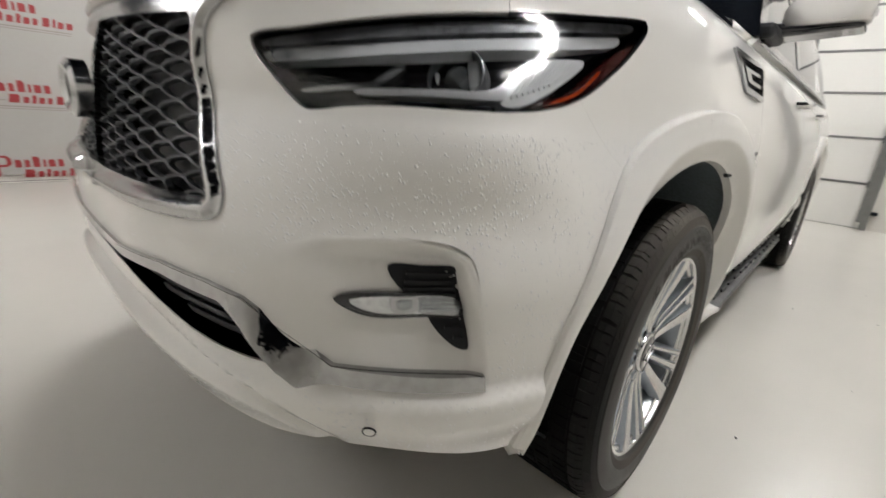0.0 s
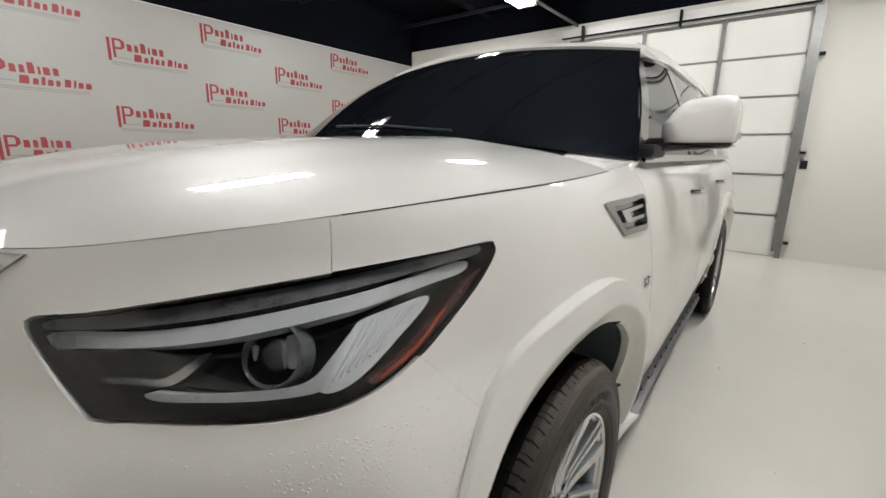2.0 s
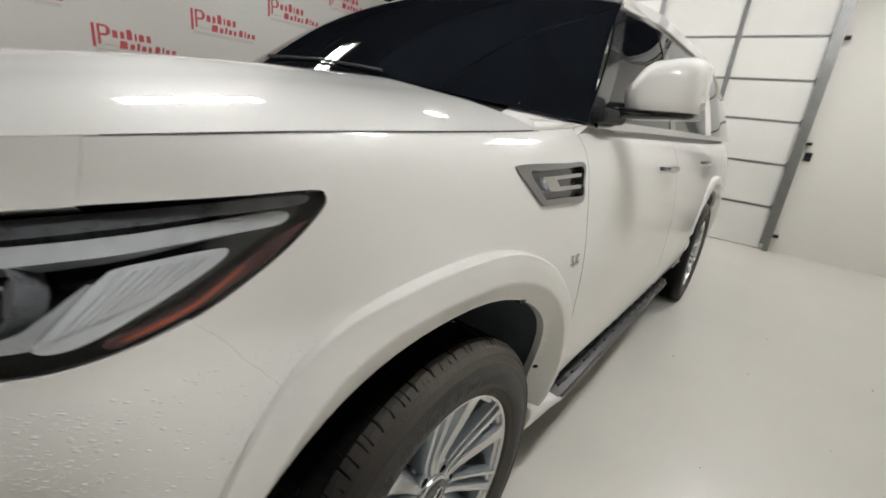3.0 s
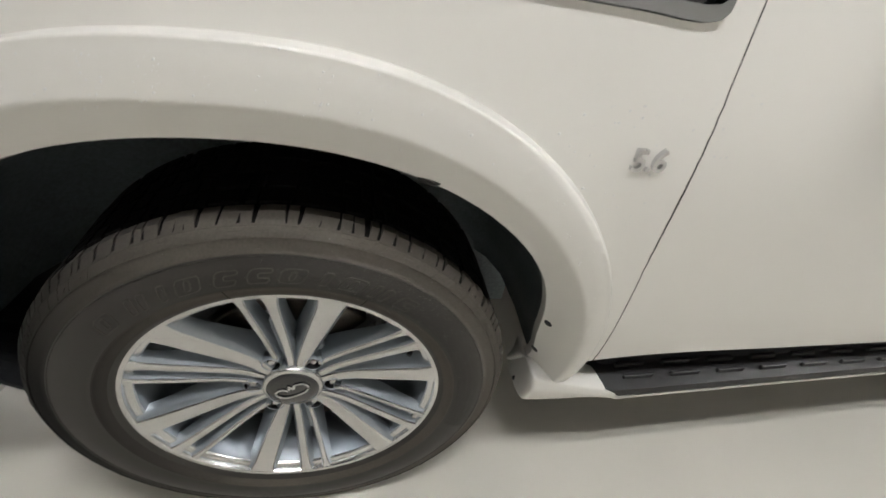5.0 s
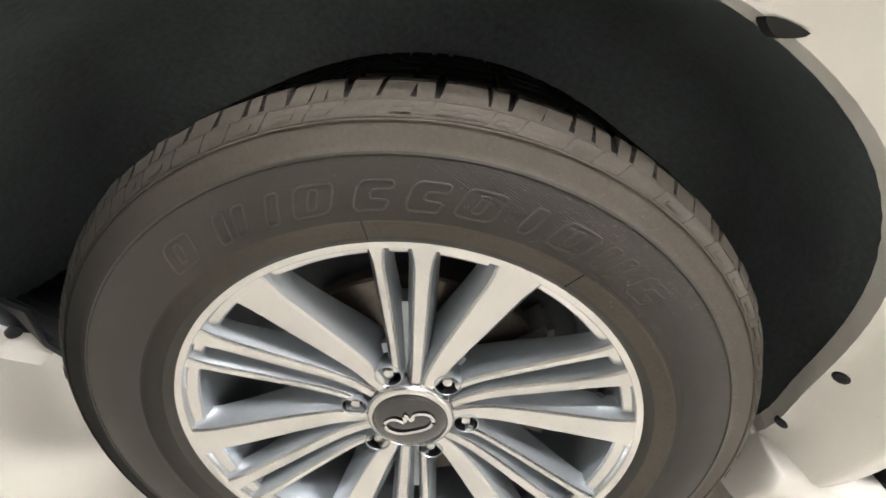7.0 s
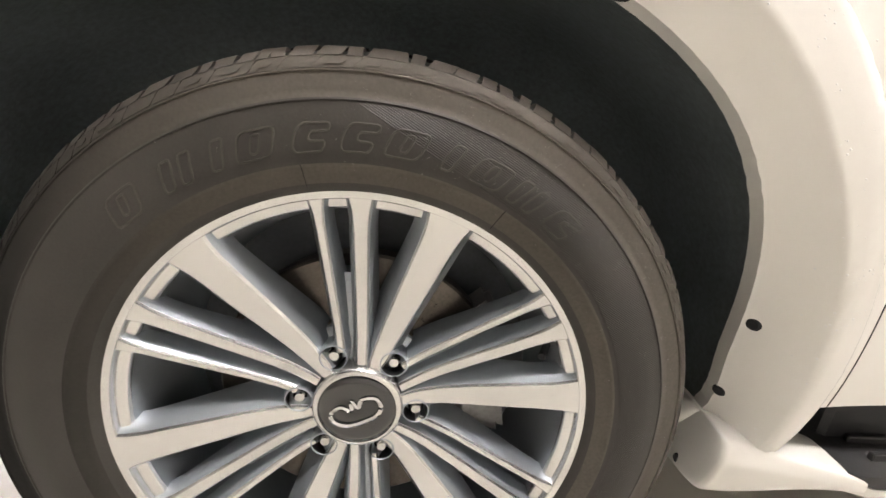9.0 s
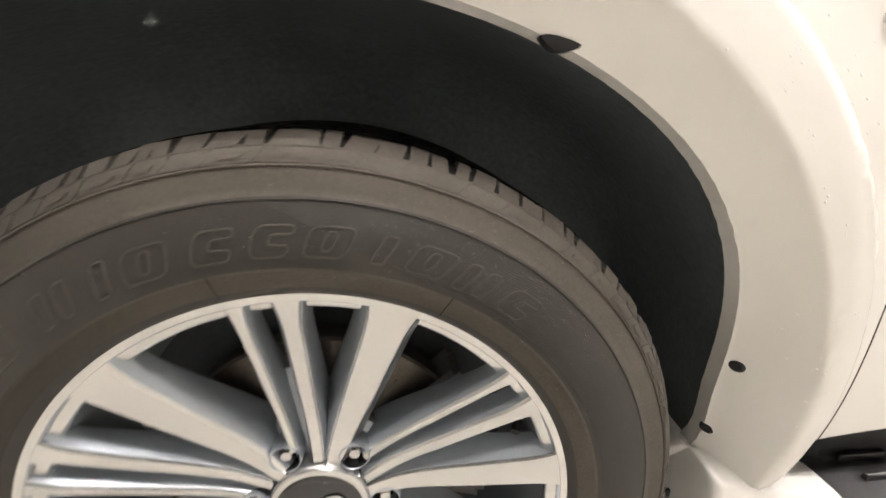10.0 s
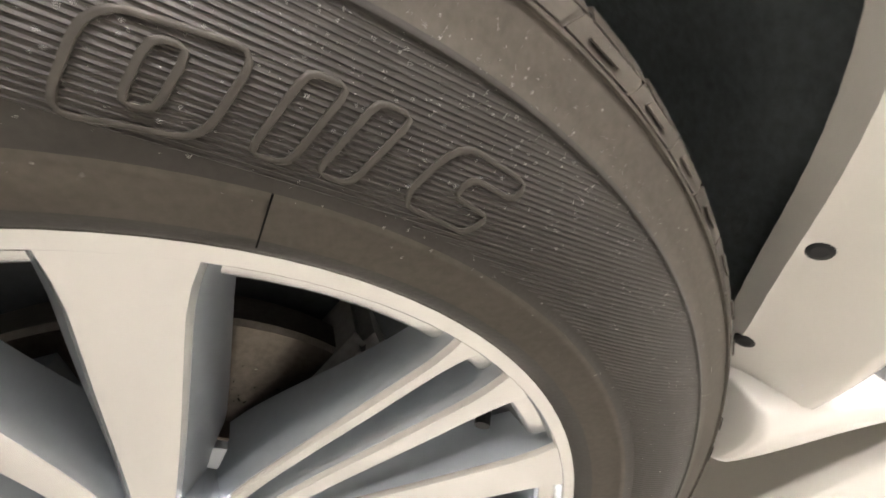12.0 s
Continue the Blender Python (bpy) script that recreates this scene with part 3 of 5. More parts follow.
def sheet(name, verts, tris, rise, mat, parent, label="", flange=0.02, gap=0.0011, mirror="", dark=True):
    """One panel of the body from triangles in (s, z), its rim turned in; mirror: "join" for both halves in one mesh, "copy" for a second panel."""
    used = sorted({i for t in tris for i in t})
    at = {v: i for i, v in enumerate(used)}
    count = {}
    for t in tris:
        for a, b in ((t[0], t[1]), (t[1], t[2]), (t[2], t[0])):
            key = (min(a, b), max(a, b))
            count.setdefault(key, []).append((a, b))
    rim = [e[0] for e in count.values() if len(e) == 1]
    rim = [e for e in rim if not (abs(verts[e[0]][0]) < 0.003 and abs(verts[e[1]][0]) < 0.003)]
    push = {}
    for a, b in rim:
        d = (verts[b][0] - verts[a][0], verts[b][1] - verts[a][1])
        l = math.hypot(*d) or 1
        for v in (a, b):
            q = push.setdefault(v, [0, 0])
            q[0] -= d[1] / l
            q[1] += d[0] / l
    place, normal = [], []
    for v in used:
        s, z = verts[v]
        if v in push:
            l = math.hypot(*push[v]) or 1
            g = gap(s, z) if callable(gap) else gap
            s, z = s + push[v][0] / l * g, z + push[v][1] / l * g
        p, n0 = lay(s, z, rise)
        place.append(p)
        normal.append((raised_normal(s, z, rise), n0))
    co = [tuple(p) for p in place]
    no = [tuple(n[0]) for n in normal]
    faces = [tuple(at[v] for v in t) for t in tris]
    for a, b in rim:
        i, j = at[a], at[b]
        k = len(co)
        side = (place[j] - place[i]).cross(normal[i][1])
        side = side.normalized() if side.length > 0 else normal[i][1]
        fi, fj = (flange(*verts[a]), flange(*verts[b])) if callable(flange) else (flange, flange)
        if abs(fi) + abs(fj) < 1e-5:
            continue
        for q, deep in ((i, 0), (j, 0), (j, fj), (i, fi)):
            co.append(tuple(place[q] - normal[q][1] * deep))
            no.append(tuple(side))
        faces.append((k, k + 3, k + 2, k + 1))
    flip_co = [(x, 2 * YC - y, z) for x, y, z in co]
    flip_no = [(x, -y, z) for x, y, z in no]
    sets = [(co, no, faces)]
    turned = [f[::-1] for f in faces]
    if mirror == "join":
        m = len(co)
        sets = [(co + flip_co, no + flip_no, faces + [tuple(i + m for i in f) for f in turned])]
    elif mirror == "copy":
        sets.append((flip_co, flip_no, turned))
    obs = []
    for c, n, f in sets:
        me = bpy.data.meshes.new(name)
        me.from_pydata(c, [], f)
        me.polygons.foreach_set("use_smooth", [True] * len(f))
        me.normals_split_custom_set_from_vertices(n)
        me.materials.append(mat)
        if dark:
            me.materials.append(black_plastic)
            me.polygons.foreach_set("material_index", [1 if len(q) == 4 else 0 for q in f])
        ob = new(name, me)
        ob.parent = parent
        obs.append(tagged(ob, label))
    return obs


def mesh_regions(lines, bounds, step, coarse_from=2.3):
    """Triangles in (s, z) that keep to all the given lines."""
    pts, edges = [], []
    for line, closed in lines:
        k = len(pts)
        q = densify(line, step * 0.8, closed)
        pts += q
        edges += [(k + i, k + i + 1) for i in range(len(q) - 1)]
        if closed:
            edges.append((k + len(q) - 1, k))
    near = {}
    for p in pts:
        near.setdefault((int(p[0] / step), int(p[1] / step)), []).append(p)
    s0, s1, z0, z1 = bounds
    s, row = s0, 0
    while s <= s1:
        st = step if s < coarse_from else step * 2.5
        z = z0 + (row % 2) * st / 2
        while z <= z1:
            c = (int(s / step), int(z / step))
            if not any((p[0] - s) ** 2 + (p[1] - z) ** 2 < (0.45 * step) ** 2 for dx in (-1, 0, 1) for dz in (-1, 0, 1) for p in near.get((c[0] + dx, c[1] + dz), ())):
                pts.append((s, z))
            z += st
        s += st * 0.87
        row += 1
    out = delaunay_2d_cdt([Vector(p) for p in pts], edges, [], 0, 1e-5)
    verts = [(v.x, v.y) for v in out[0]]
    tris = []
    for f in out[2]:
        a, b, c = f[0], f[1], f[2]
        area = (verts[b][0] - verts[a][0]) * (verts[c][1] - verts[a][1]) - (verts[c][0] - verts[a][0]) * (verts[b][1] - verts[a][1])
        if abs(area) > 1e-9:
            tris.append((a, b, c) if area > 0 else (a, c, b))
    return verts, tris


def under(line, pts, below=True):
    v = np.array([line(a) for a in pts[:, 0]])
    return pts[:, 1] < v if below else pts[:, 1] > v


front_out, front_lip = arch(1.0, 0, 0.30), arch(LIP, 0, 0.33)
rear_out, rear_lip = arch(1.0, WHEELBASE, 0.36), arch(LIP, WHEELBASE, 0.36)
hood_edge = [(0.02 * i, hood_line(0.02 * i)) for i in range(-1, 296)]
low_edge = [(0.02 * i, bottom_line(0.02 * i)) for i in range(-1, 296)]
SEAM_S = 0.922


def body_shell():
    lines = [(HEADLAMP, True), (GRILLE_OUT, False), (RECESS, True), (shrunk(RECESS, 0.006), True), (shrunk(RECESS, 0.012), True), (shrunk(RECESS, 0.02), True), (INTAKE, False), (VENT, True), (front_out, False), (front_lip, False), *[(arch(1 - g, 0, 0.3), False) for g in (0.006, 0.014, 0.03, 0.06, 0.088, 0.096, 0.104, 0.112, 0.12, 0.128, 0.136, 0.155)], (rear_out, False), (rear_lip, False),
             (hood_edge, False), (low_edge, False), (LAMP_SEAM, False), ([(SEAM_S, 1.097), (SEAM_S, 1.177)], False), (column(door_line, 0.415, 1.26), False),
             (column(lambda z: REAR_DOOR, 0.415, 1.26), False), (column(lambda z: QUARTER, 0.7, 1.26), False)]
    verts, tris = mesh_regions(lines, (0.0, s_of(TAIL, 1.0), 0.3, 1.26), 0.0125)
    mid = np.array([[sum(verts[i][c] for i in t) / 3 for c in (0, 1)] for t in tris])
    s, z = mid[:, 0], mid[:, 1]
    x = np.array([body(a, b).x for a, b in mid])
    ok = (s > 0) & under(hood_line, mid) & (s < s_of(TAIL, 1.0))
    low = ~under(bottom_line, mid)
    in_f_out, in_f_lip = inside(mid, front_out), inside(mid, front_lip)
    in_r_out, in_r_lip = inside(mid, rear_out), inside(mid, rear_lip)
    head, vent = inside(mid, HEADLAMP), inside(mid, VENT)
    grille, recess, intake = inside(mid, GRILLE_OUT), inside(mid, RECESS), inside(mid, INTAKE)
    arches = in_f_out | in_r_out
    # The seam between bumper and wing: the upright one above the lamp, the slanting one behind it.
    seam = np.where(z > 1.0, SEAM_S, np.interp(z, [0.866, 0.923, 0.985], [1.178, 1.099, 1.045]))
    seam = np.where(z < 0.866, 1.30, seam)
    is_bumper = (s < seam) & (x < 0.0)
    dl = np.array([door_line(v) for v in z])
    sel = lambda m: [tris[i] for i in np.nonzero(m)[0]]
    free = ok & low & ~arches & ~head & ~vent & ~grille & ~recess & ~intake
    sheet("bumper", verts, sel(free & is_bumper), bumper_rise, paint, car, "pearl-white wet front bumper", mirror="join", dark=False, gap=0.0, flange=lambda a, b: 0.06 if 0.55 < b < 0.6 and a < 0.68 else 0.02)
    sheet("recess_panel", verts, sel(ok & recess), lambda a, b: bumper_rise(a, b) - recess_depth(a, b), paint, car, mirror="copy", flange=0.0, gap=0.0, dark=False)
    sheet("wing", verts, sel(free & ~is_bumper & (x < dl)), plain, paint, car, "pearl-white front wing", mirror="copy", gap=lambda a, b: 0.0001 if b < 0.99 and a < 1.19 else 0.0009)
    sheet("front_door", verts, sel(free & (x > dl) & (x < REAR_DOOR)), plain, paint, car, mirror="copy")
    sheet("rear_door", verts, sel(free & (x > REAR_DOOR) & (x < QUARTER)), plain, paint, car, mirror="copy")
    sheet("quarter_panel", verts, sel(free & (x > QUARTER)), plain, paint, car, mirror="copy")
    foot = np.array([0.424 - 0.078 * ramp(1 - arch_rho(a, b), 0.09, 0.15) if a < 0 and b < 0.45 else 0.424 for a, b in zip(x, z)])
    sheet("arch_flare", verts, sel(in_f_out & ~in_f_lip & (z > np.where(x < 0, foot, 0.365)) & ok), flare_rise, flare_paint, car, "white wheel-arch flare dotted with water drops", mirror="copy", flange=0.02, gap=-0.001, dark=False)
    sheet("arch_flare", verts, sel(in_r_out & ~in_r_lip & (z > 0.4) & ok), flare_rise, flare_paint, car, "white wheel-arch flare", mirror="copy", flange=0.02, gap=-0.001, dark=False)


def patch(name, outline, rise, mat, parent, label="", mirror="copy", flange=0.012, step=0.012, holes=(), closed=True, gap=0.0, dark=False):
    """A separate piece laid on the body surface inside an outline."""
    lines = [(outline, closed)] + [(h, closed) for h in holes]
    q = np.array(outline)
    verts, tris = mesh_regions(lines, (q[:, 0].min(), q[:, 0].max(), q[:, 1].min(), q[:, 1].max()), step)
    mid = np.array([[sum(verts[i][c] for i in t) / 3 for c in (0, 1)] for t in tris])
    m = inside(mid, outline) & (mid[:, 0] > 0)
    for h in holes:
        m &= ~inside(mid, h)
    return sheet(name, verts, [tris[i] for i in np.nonzero(m)[0]], rise, mat, parent, label, flange, gap, mirror, dark)


body_shell()


def grid_mesh(rows, close=False):
    """A bmesh from rows of places."""
    bm = bmesh.new()
    vs = [[bm.verts.new(p) for p in r] for r in rows]
    for a, b in zip(vs, vs[1:]):
        for i in range(len(a) - 1):
            bm.faces.new((a[i], a[i + 1], b[i + 1], b[i]))
    bmesh.ops.remove_doubles(bm, verts=bm.verts, dist=1e-5)
    bmesh.ops.dissolve_degenerate(bm, edges=bm.edges, dist=1e-6)
    return bm


# ---- bonnet, cabin and roof ----
bonnet_mid = spline([(-0.91, 1.13), (-0.87, 1.152), (-0.8, 1.19), (-0.635, 1.236), (-0.3, 1.28), (0.156, 1.303), (0.45, 1.315)])


def bonnet():
    rows = []
    for i in range(0, 96):
        s = 0.04 + (1.83 - 0.04) * i / 95
        e = body(s, hood_line(s))
        row = []
        for j in range(0, 61):
            w = -1 + 2 * j / 60
            zc = max(bonnet_mid(e.x), e.z)
            z = zc - (zc - e.z) * (abs(w) ** 2.4 * 0.55 + abs(w) ** 6 * 0.45)
            z += 0.008 * (ramp(abs(w), 0.72, 0.5) - ramp(abs(w), 0.5, 0.1) * 0.6) * ramp(e.x, -0.85, -0.5)
            x = e.x - 0.15 * (1 - w * w) * ramp(e.x, -0.5, 0.36)
            row.append((x, YC + (YC - e.y) * w * 0.999, z + 0.0015))
        rows.append(row)
    ob = shade(part("bonnet", grid_mesh(rows), paint, car, "pearl-white bonnet with soft creases"), 60)
    ob.modifiers.new("thickness", "SOLIDIFY").thickness = 0.012
    gap = []
    for i in range(0, 96):
        s = 0.04 + (1.83 - 0.04) * i / 95
        gap.append([tuple(lay(s, hood_line(s) - 0.02, plain)[0] + Vector((0.012, 0.03, 0))), tuple(lay(s, hood_line(s), plain)[0] + Vector((0.03, 0.03, -0.004)))])
    part("bonnet_channel", grid_mesh(gap), black_plastic, car, "dark channel under the bonnet edge")
    # Dark strips added to draw the gaps: along the bonnet's shut line, and between the bumper and the foot of each
    # front flare.
    for side in (1, -1):
        def seal(name, edges, lift, label):
            rows = []
            for (s0, z0), (s1, z1) in edges:
                row = [lay(s0, z0, lambda a, b: lift)[0], lay(s1, z1, lambda a, b: lift)[0]]
                rows.append([(p.x, YC + (p.y - YC) * side, p.z) for p in row])
            part(name, grid_mesh(rows), black_plastic, car, label)
        line = [0.94 + 0.89 * i / 80 for i in range(81)]
        seal("bonnet_gap_strip", [((q, hood_line(q) - 0.002 * ramp(q, 0.9, 1.2)), (q, hood_line(q) + 0.001)) for q in line], 0.0009, "thin dark shut line along the bonnet")
        foot = [(a, b) for a, b in zip(arch(0.999, 0, 0.44), arch(1.003, 0, 0.44)) if a[1] < 0.86 and body(*a).x < 0]
        seal("flare_gap_strip", foot, 0.0012, "thin dark gap line along the flare")


def pane_edge(w, top):
    if top:
        return Vector((1.2 - 0.12 * (1 - w * w), YC + 0.72 * w, 1.703 + 0.045 * (1 - w * w)))
    return Vector((0.61 - 0.42 * (1 - w * w), YC + 0.905 * w, 1.246 + 0.066 * (1 - w ** 2)))


def cabin():
    rows = []
    for i in range(17):
        t = i / 16
        row = []
        for j in range(41):
            w = -1 + j / 20
            p = pane_edge(w, False).lerp(pane_edge(w, True), t)
            out = Vector((-0.6, 0, 0.6)) * 0.05 * math.sin(math.pi * t)
            row.append(p + out)
        rows.append(row)
    ob = shade(part("windscreen", grid_mesh(rows), dark_glass, car, "dark tinted windscreen"), 60)
    ob.modifiers.new("thickness", "SOLIDIFY").thickness = -0.006
    # Cowl between bonnet and glass.
    def cowl_strip(name, w0, w1, mat, label):
        rows = []
        for j in range(33):
            b = pane_edge(w0 + (w1 - w0) * j / 32, False)
            rows.append([b + Vector((0.02, 0, 0.002)), b + Vector((-0.06, 0, -0.03)), b + Vector((-0.12, 0, -0.045))])
        shade(part(name, grid_mesh(rows), mat, car, label))
    cowl_strip("cowl", -0.8, 0.8, black_plastic, "black plastic cowl below the windscreen")
    for side in (1, -1):
        cowl_strip("wing_corner", 0.8 * side, 1.0 * side, paint, "white wing corner behind the bonnet")
    # Roof, over both sides, with a rounded edge down to the windows.
    rows = []
    for i in range(40):
        t = i / 39
        row = []
        for j in range(41):
            w = -1 + j / 20
            f = pane_edge(w, True)
            crown = 1.845 - 0.14 * abs(w) ** 4 - 0.04 * w * w
            x = f.x + (4.25 - f.x) * t
            z = f.z + (crown + 0.025 - f.z) * ramp(t, 0, 0.22) - 0.1 * ramp(t, 0.75, 1.0)
            row.append((x, f.y, z))
        rows.append(row)
    ob = shade(part("roof", grid_mesh(rows), paint, car, "pearl-white roof"), 60)
    ob.modifiers.new("thickness", "SOLIDIFY").thickness = -0.02
    for side in (1, -1):
        def flank(x, t):
            """The cabin's side at height share t, from the waist to the roof edge."""
            y = 0.085 + 0.2 * t + 0.02 * math.sin(math.pi * t) * -1 + 0.05 * max(0, x - 3.4)
            z = 1.245 + (0.465 + 0.055 * ramp(x, 1.1, 1.9) - 0.06 * ramp(x, 3.2, 4.3)) * t
            return Vector((x, YC + (y - YC) * side, z))

        def strip(name, xa0, xa1, xb0, xb1, t0, t1, mat, label="", lift=0.0):
            rows = []
            for i in range(9):
                t = t0 + (t1 - t0) * i / 8
                q = (t - t0) / (t1 - t0)
                a, b = xa0 + (xa1 - xa0) * q, xb0 + (xb1 - xb0) * q
                rows.append([flank(a + (b - a) * k / 12, t) + Vector((0, -side * lift, 0)) for k in range(13)])
            o = shade(part(name, grid_mesh(rows), mat, car, label), 60)
            o.modifiers.new("thickness", "SOLIDIFY").thickness = 0.008 * side
            return o
        strip("front_pillar", 0.6, 1.18, 0.72, 1.28, 0.0, 1.0, gloss_black, "gloss black windscreen pillar", 0.004)
        strip("front_window", 0.72, 1.265, 1.68, 1.68, 0.04, 0.94, dark_glass, "dark tinted side window")
        strip("centre_pillar", 1.68, 1.68, 1.79, 1.79, 0.04, 0.94, gloss_black, "gloss black door pillar", 0.003)
        strip("rear_window", 1.79, 1.79, 2.72, 2.72, 0.04, 0.94, dark_glass, "dark tinted side window")
        strip("rear_pillar", 2.72, 2.72, 2.95, 2.95, 0.0, 1.0, paint)
        strip("quarter_window", 2.95, 2.95, 3.95, 3.8, 0.04, 0.94, dark_glass, "dark tinted side window")
        strip("tail_pillar", 3.95, 3.8, 4.35, 4.2, 0.0, 1.0, paint)
        strip("roof_rail", 1.2, 1.23, 4.25, 4.25, 0.94, 1.06, paint, "white roof edge above the doors", 0.012)
        strip("waist_trim", 0.68, 0.7, 4.2, 4.2, -0.01, 0.045, satin, "bright trim along the window sills", 0.01)
        # Shoulder between the panels' top edge and the glass.
        rows = []
        for k in range(60):
            x = 0.30 + 4.1 * k / 59
            s = s_of(x, 1.2)
            p = lay(s, hood_line(s) - 0.001, plain)[0]
            p.y = YC + (p.y - YC) * side
            q = flank(max(x, 0.62), 0.0)
            q.x = x
            q.z = max(q.z, p.z)
            rows.append([p, p.lerp(q, 0.5) + Vector((0, 0, 0.006)), q + Vector((0, side * 0.02, 0.002))])
        shade(part("shoulder", grid_mesh(rows), paint, car), 80)
    # Inside, dark: a dashboard and a floor that close the view through the glass.
    bm = boxed(0.45, 0.2, 1.0, 0.95, 1.77, 1.24, 0.04)
    part("dashboard", bm, cabin_black, car, "dark dashboard behind the tinted glass")
    part("cabin_floor", boxed(0.66, 0.12, 0.5, 2.4, 1.85, 0.6), cabin_black, car)
    # Panel added behind the bumper to keep light off the floor there.
    rows = []
    for i in range(-27, 28):
        q = body(0.04 * abs(i), 0.46)
        y = YC + (q.y - YC) * (1 if i > 0 else -1)
        rows.append([(q.x + 0.05, YC + (y - YC) * 0.96, 0.455), (-0.48, YC + (y - YC) * 0.96, 0.40), (-0.40, YC + (y - YC) * 0.96, 0.33)])
    ob = part("nose_shade_panel", grid_mesh(rows), black_plastic, car, "black panel added under the nose to block light")
    ob.modifiers.new("thickness", "SOLIDIFY").thickness = 0.006
    part("underbody", boxed(-0.55, 0.5, 0.33, 4.2, 1.47, 0.42, 0.02), black_plastic, car, "black underbody")
    part("sill", boxed(0.62, 0.05, 0.36, 2.62, 0.3, 0.46, 0.015), black_plastic, car, "black sill under the doors")
    part("sill", boxed(0.62, 1.67, 0.36, 2.62, 1.92, 0.46, 0.015), black_plastic, car, "black sill under the doors")
    for y in (0.45, 1.25):
        part("seat", boxed(1.3, y, 0.6, 1.55, y + 0.5, 1.45, 0.06), cabin_black, car)
    rear = {"tailgate": [], "tail_window": []}
    for k in range(25):
        z = 0.47 + 1.2 * k / 24
        up = max(0.0, z - 1.245)
        y = lay(s_of(4.38, z), z, plain)[0].y if z < 1.245 else 0.14 + 0.43 * up
        x = 4.4 - 0.38 * up
        rear["tailgate"].append([(x + 0.05 * (1 - w ** 4), YC + (YC - y) * w, z) for w in [-1 + j / 8 for j in range(17)]])
        if 1.26 < z < 1.64:
            rear["tail_window"].append([(x + 0.008 + 0.05 * (1 - w ** 4), YC + (YC - y - 0.1) * w, z) for w in [-1 + j / 8 for j in range(17)]])
    for name, mat, label in (("tailgate", paint, "pearl-white tailgate"), ("tail_window", dark_glass, "dark tinted tail window")):
        ob = shade(part(name, grid_mesh(rear[name]), mat, car, label), 60)
        ob.modifiers.new("thickness", "SOLIDIFY").thickness = 0.006
    # Wiper on the glass.
    a = pane_edge(-0.45, False).lerp(pane_edge(-0.45, True), 0.03) + Vector((-0.02, 0, 0.02))
    b = pane_edge(0.1, False).lerp(pane_edge(0.1, True), 0.05) + Vector((-0.022, 0, 0.02))
    part("wiper", tube([a, a.lerp(b, 0.5) + Vector((-0.008, 0, 0.008)), b], 0.005, 6), black_plastic, car, "black wiper arm")


# ---- wheels ----
HUB_Z = 0.4035


wall_shape = spline([(0.256, 0.006), (0.262, -0.004), (0.275, -0.013), (0.291, -0.0185), (0.31, -0.021), (0.325, -0.0195), (0.339, -0.016), (0.355, -0.013), (0.366, -0.01), (0.376, -0.0025), (0.384, 0.01)])


def polar_box(bm, r0, r1, a0, a1, y_top, y_low, skew=0.0):
    """A block round the wheel's axle; angles in degrees from the top; y_top and y_low may depend on the radius."""
    vs = []
    for r in (r0, r1):
        for k, a in enumerate((a0, a1)):
            q = radians(a + (skew if r == r1 else 0))
            for f in (y_top, y_low):
                vs.append(bm.verts.new((r * math.sin(q), f(r) if callable(f) else f, r * math.cos(q))))
    for q in ((0, 1, 3, 2), (4, 6, 7, 5), (0, 4, 5, 1), (2, 3, 7, 6), (0, 2, 6, 4), (1, 5, 7, 3)):
        bm.faces.new([vs[i] for i in q])


spoke_face = spline([(0.05, 0.03), (0.085, 0.031), (0.12, 0.026), (0.17, 0.015), (0.22, 0.004), (0.242, -0.0006), (0.262, -0.0042)])


def spoke(name, parent, c0, c1, w0, w1, r0, r1, turn, deep=0.05, flank=0.012, swell=1.0):
    """A spoke from radius r0 to r1, its middle at lateral place c0 to c1 and its turned face w0 to w1 wide, with painted sloping flanks."""
    bm = bmesh.new()
    rings = []
    n = 16
    for i in range(n + 1):
        t = i / n
        r = r0 + (r1 - r0) * t
        c, w = c0 + (c1 - c0) * t, (w0 + (w1 - w0) * t ** swell) / 2 + 0.004 * max(0.0, (t - 0.84) / 0.16) ** 2
        yt = spoke_face(r)
        dz = deep * (0.75 + 0.25 * math.cos(math.pi * t))
        f = flank * (1.25 - 0.5 * t)
        pts = [(c - w - f, yt + dz), (c - w - f * 0.62, yt + dz * 0.4), (c - w - 0.0012, yt + 0.0025), (c - w + 0.0012, yt), (c + w - 0.0012, yt), (c + w + 0.0012, yt + 0.0025), (c + w + f * 0.62, yt + dz * 0.4), (c + w + f, yt + dz)]
        rings.append([bm.verts.new((x, y, r)) for x, y in pts])
    for a, b in zip(rings, rings[1:]):
        for k in range(len(a)):
            q = bm.faces.new((a[k], a[(k + 1) % len(a)], b[(k + 1) % len(b)], b[k]))
            q.material_index = 0 if k in (2, 3, 4) else 1
    for q in (bm.faces.new(rings[0]), bm.faces.new(rings[-1])):
        q.material_index = 1
    bmesh.ops.rotate(bm, verts=bm.verts, cent=(0, 0, 0), matrix=Matrix.Rotation(radians(turn), 3, "Y"))
    ob = part(name, bm, alloy, parent)
    ob.data.materials.append(alloy_grey)
    return shade(ob, 28)


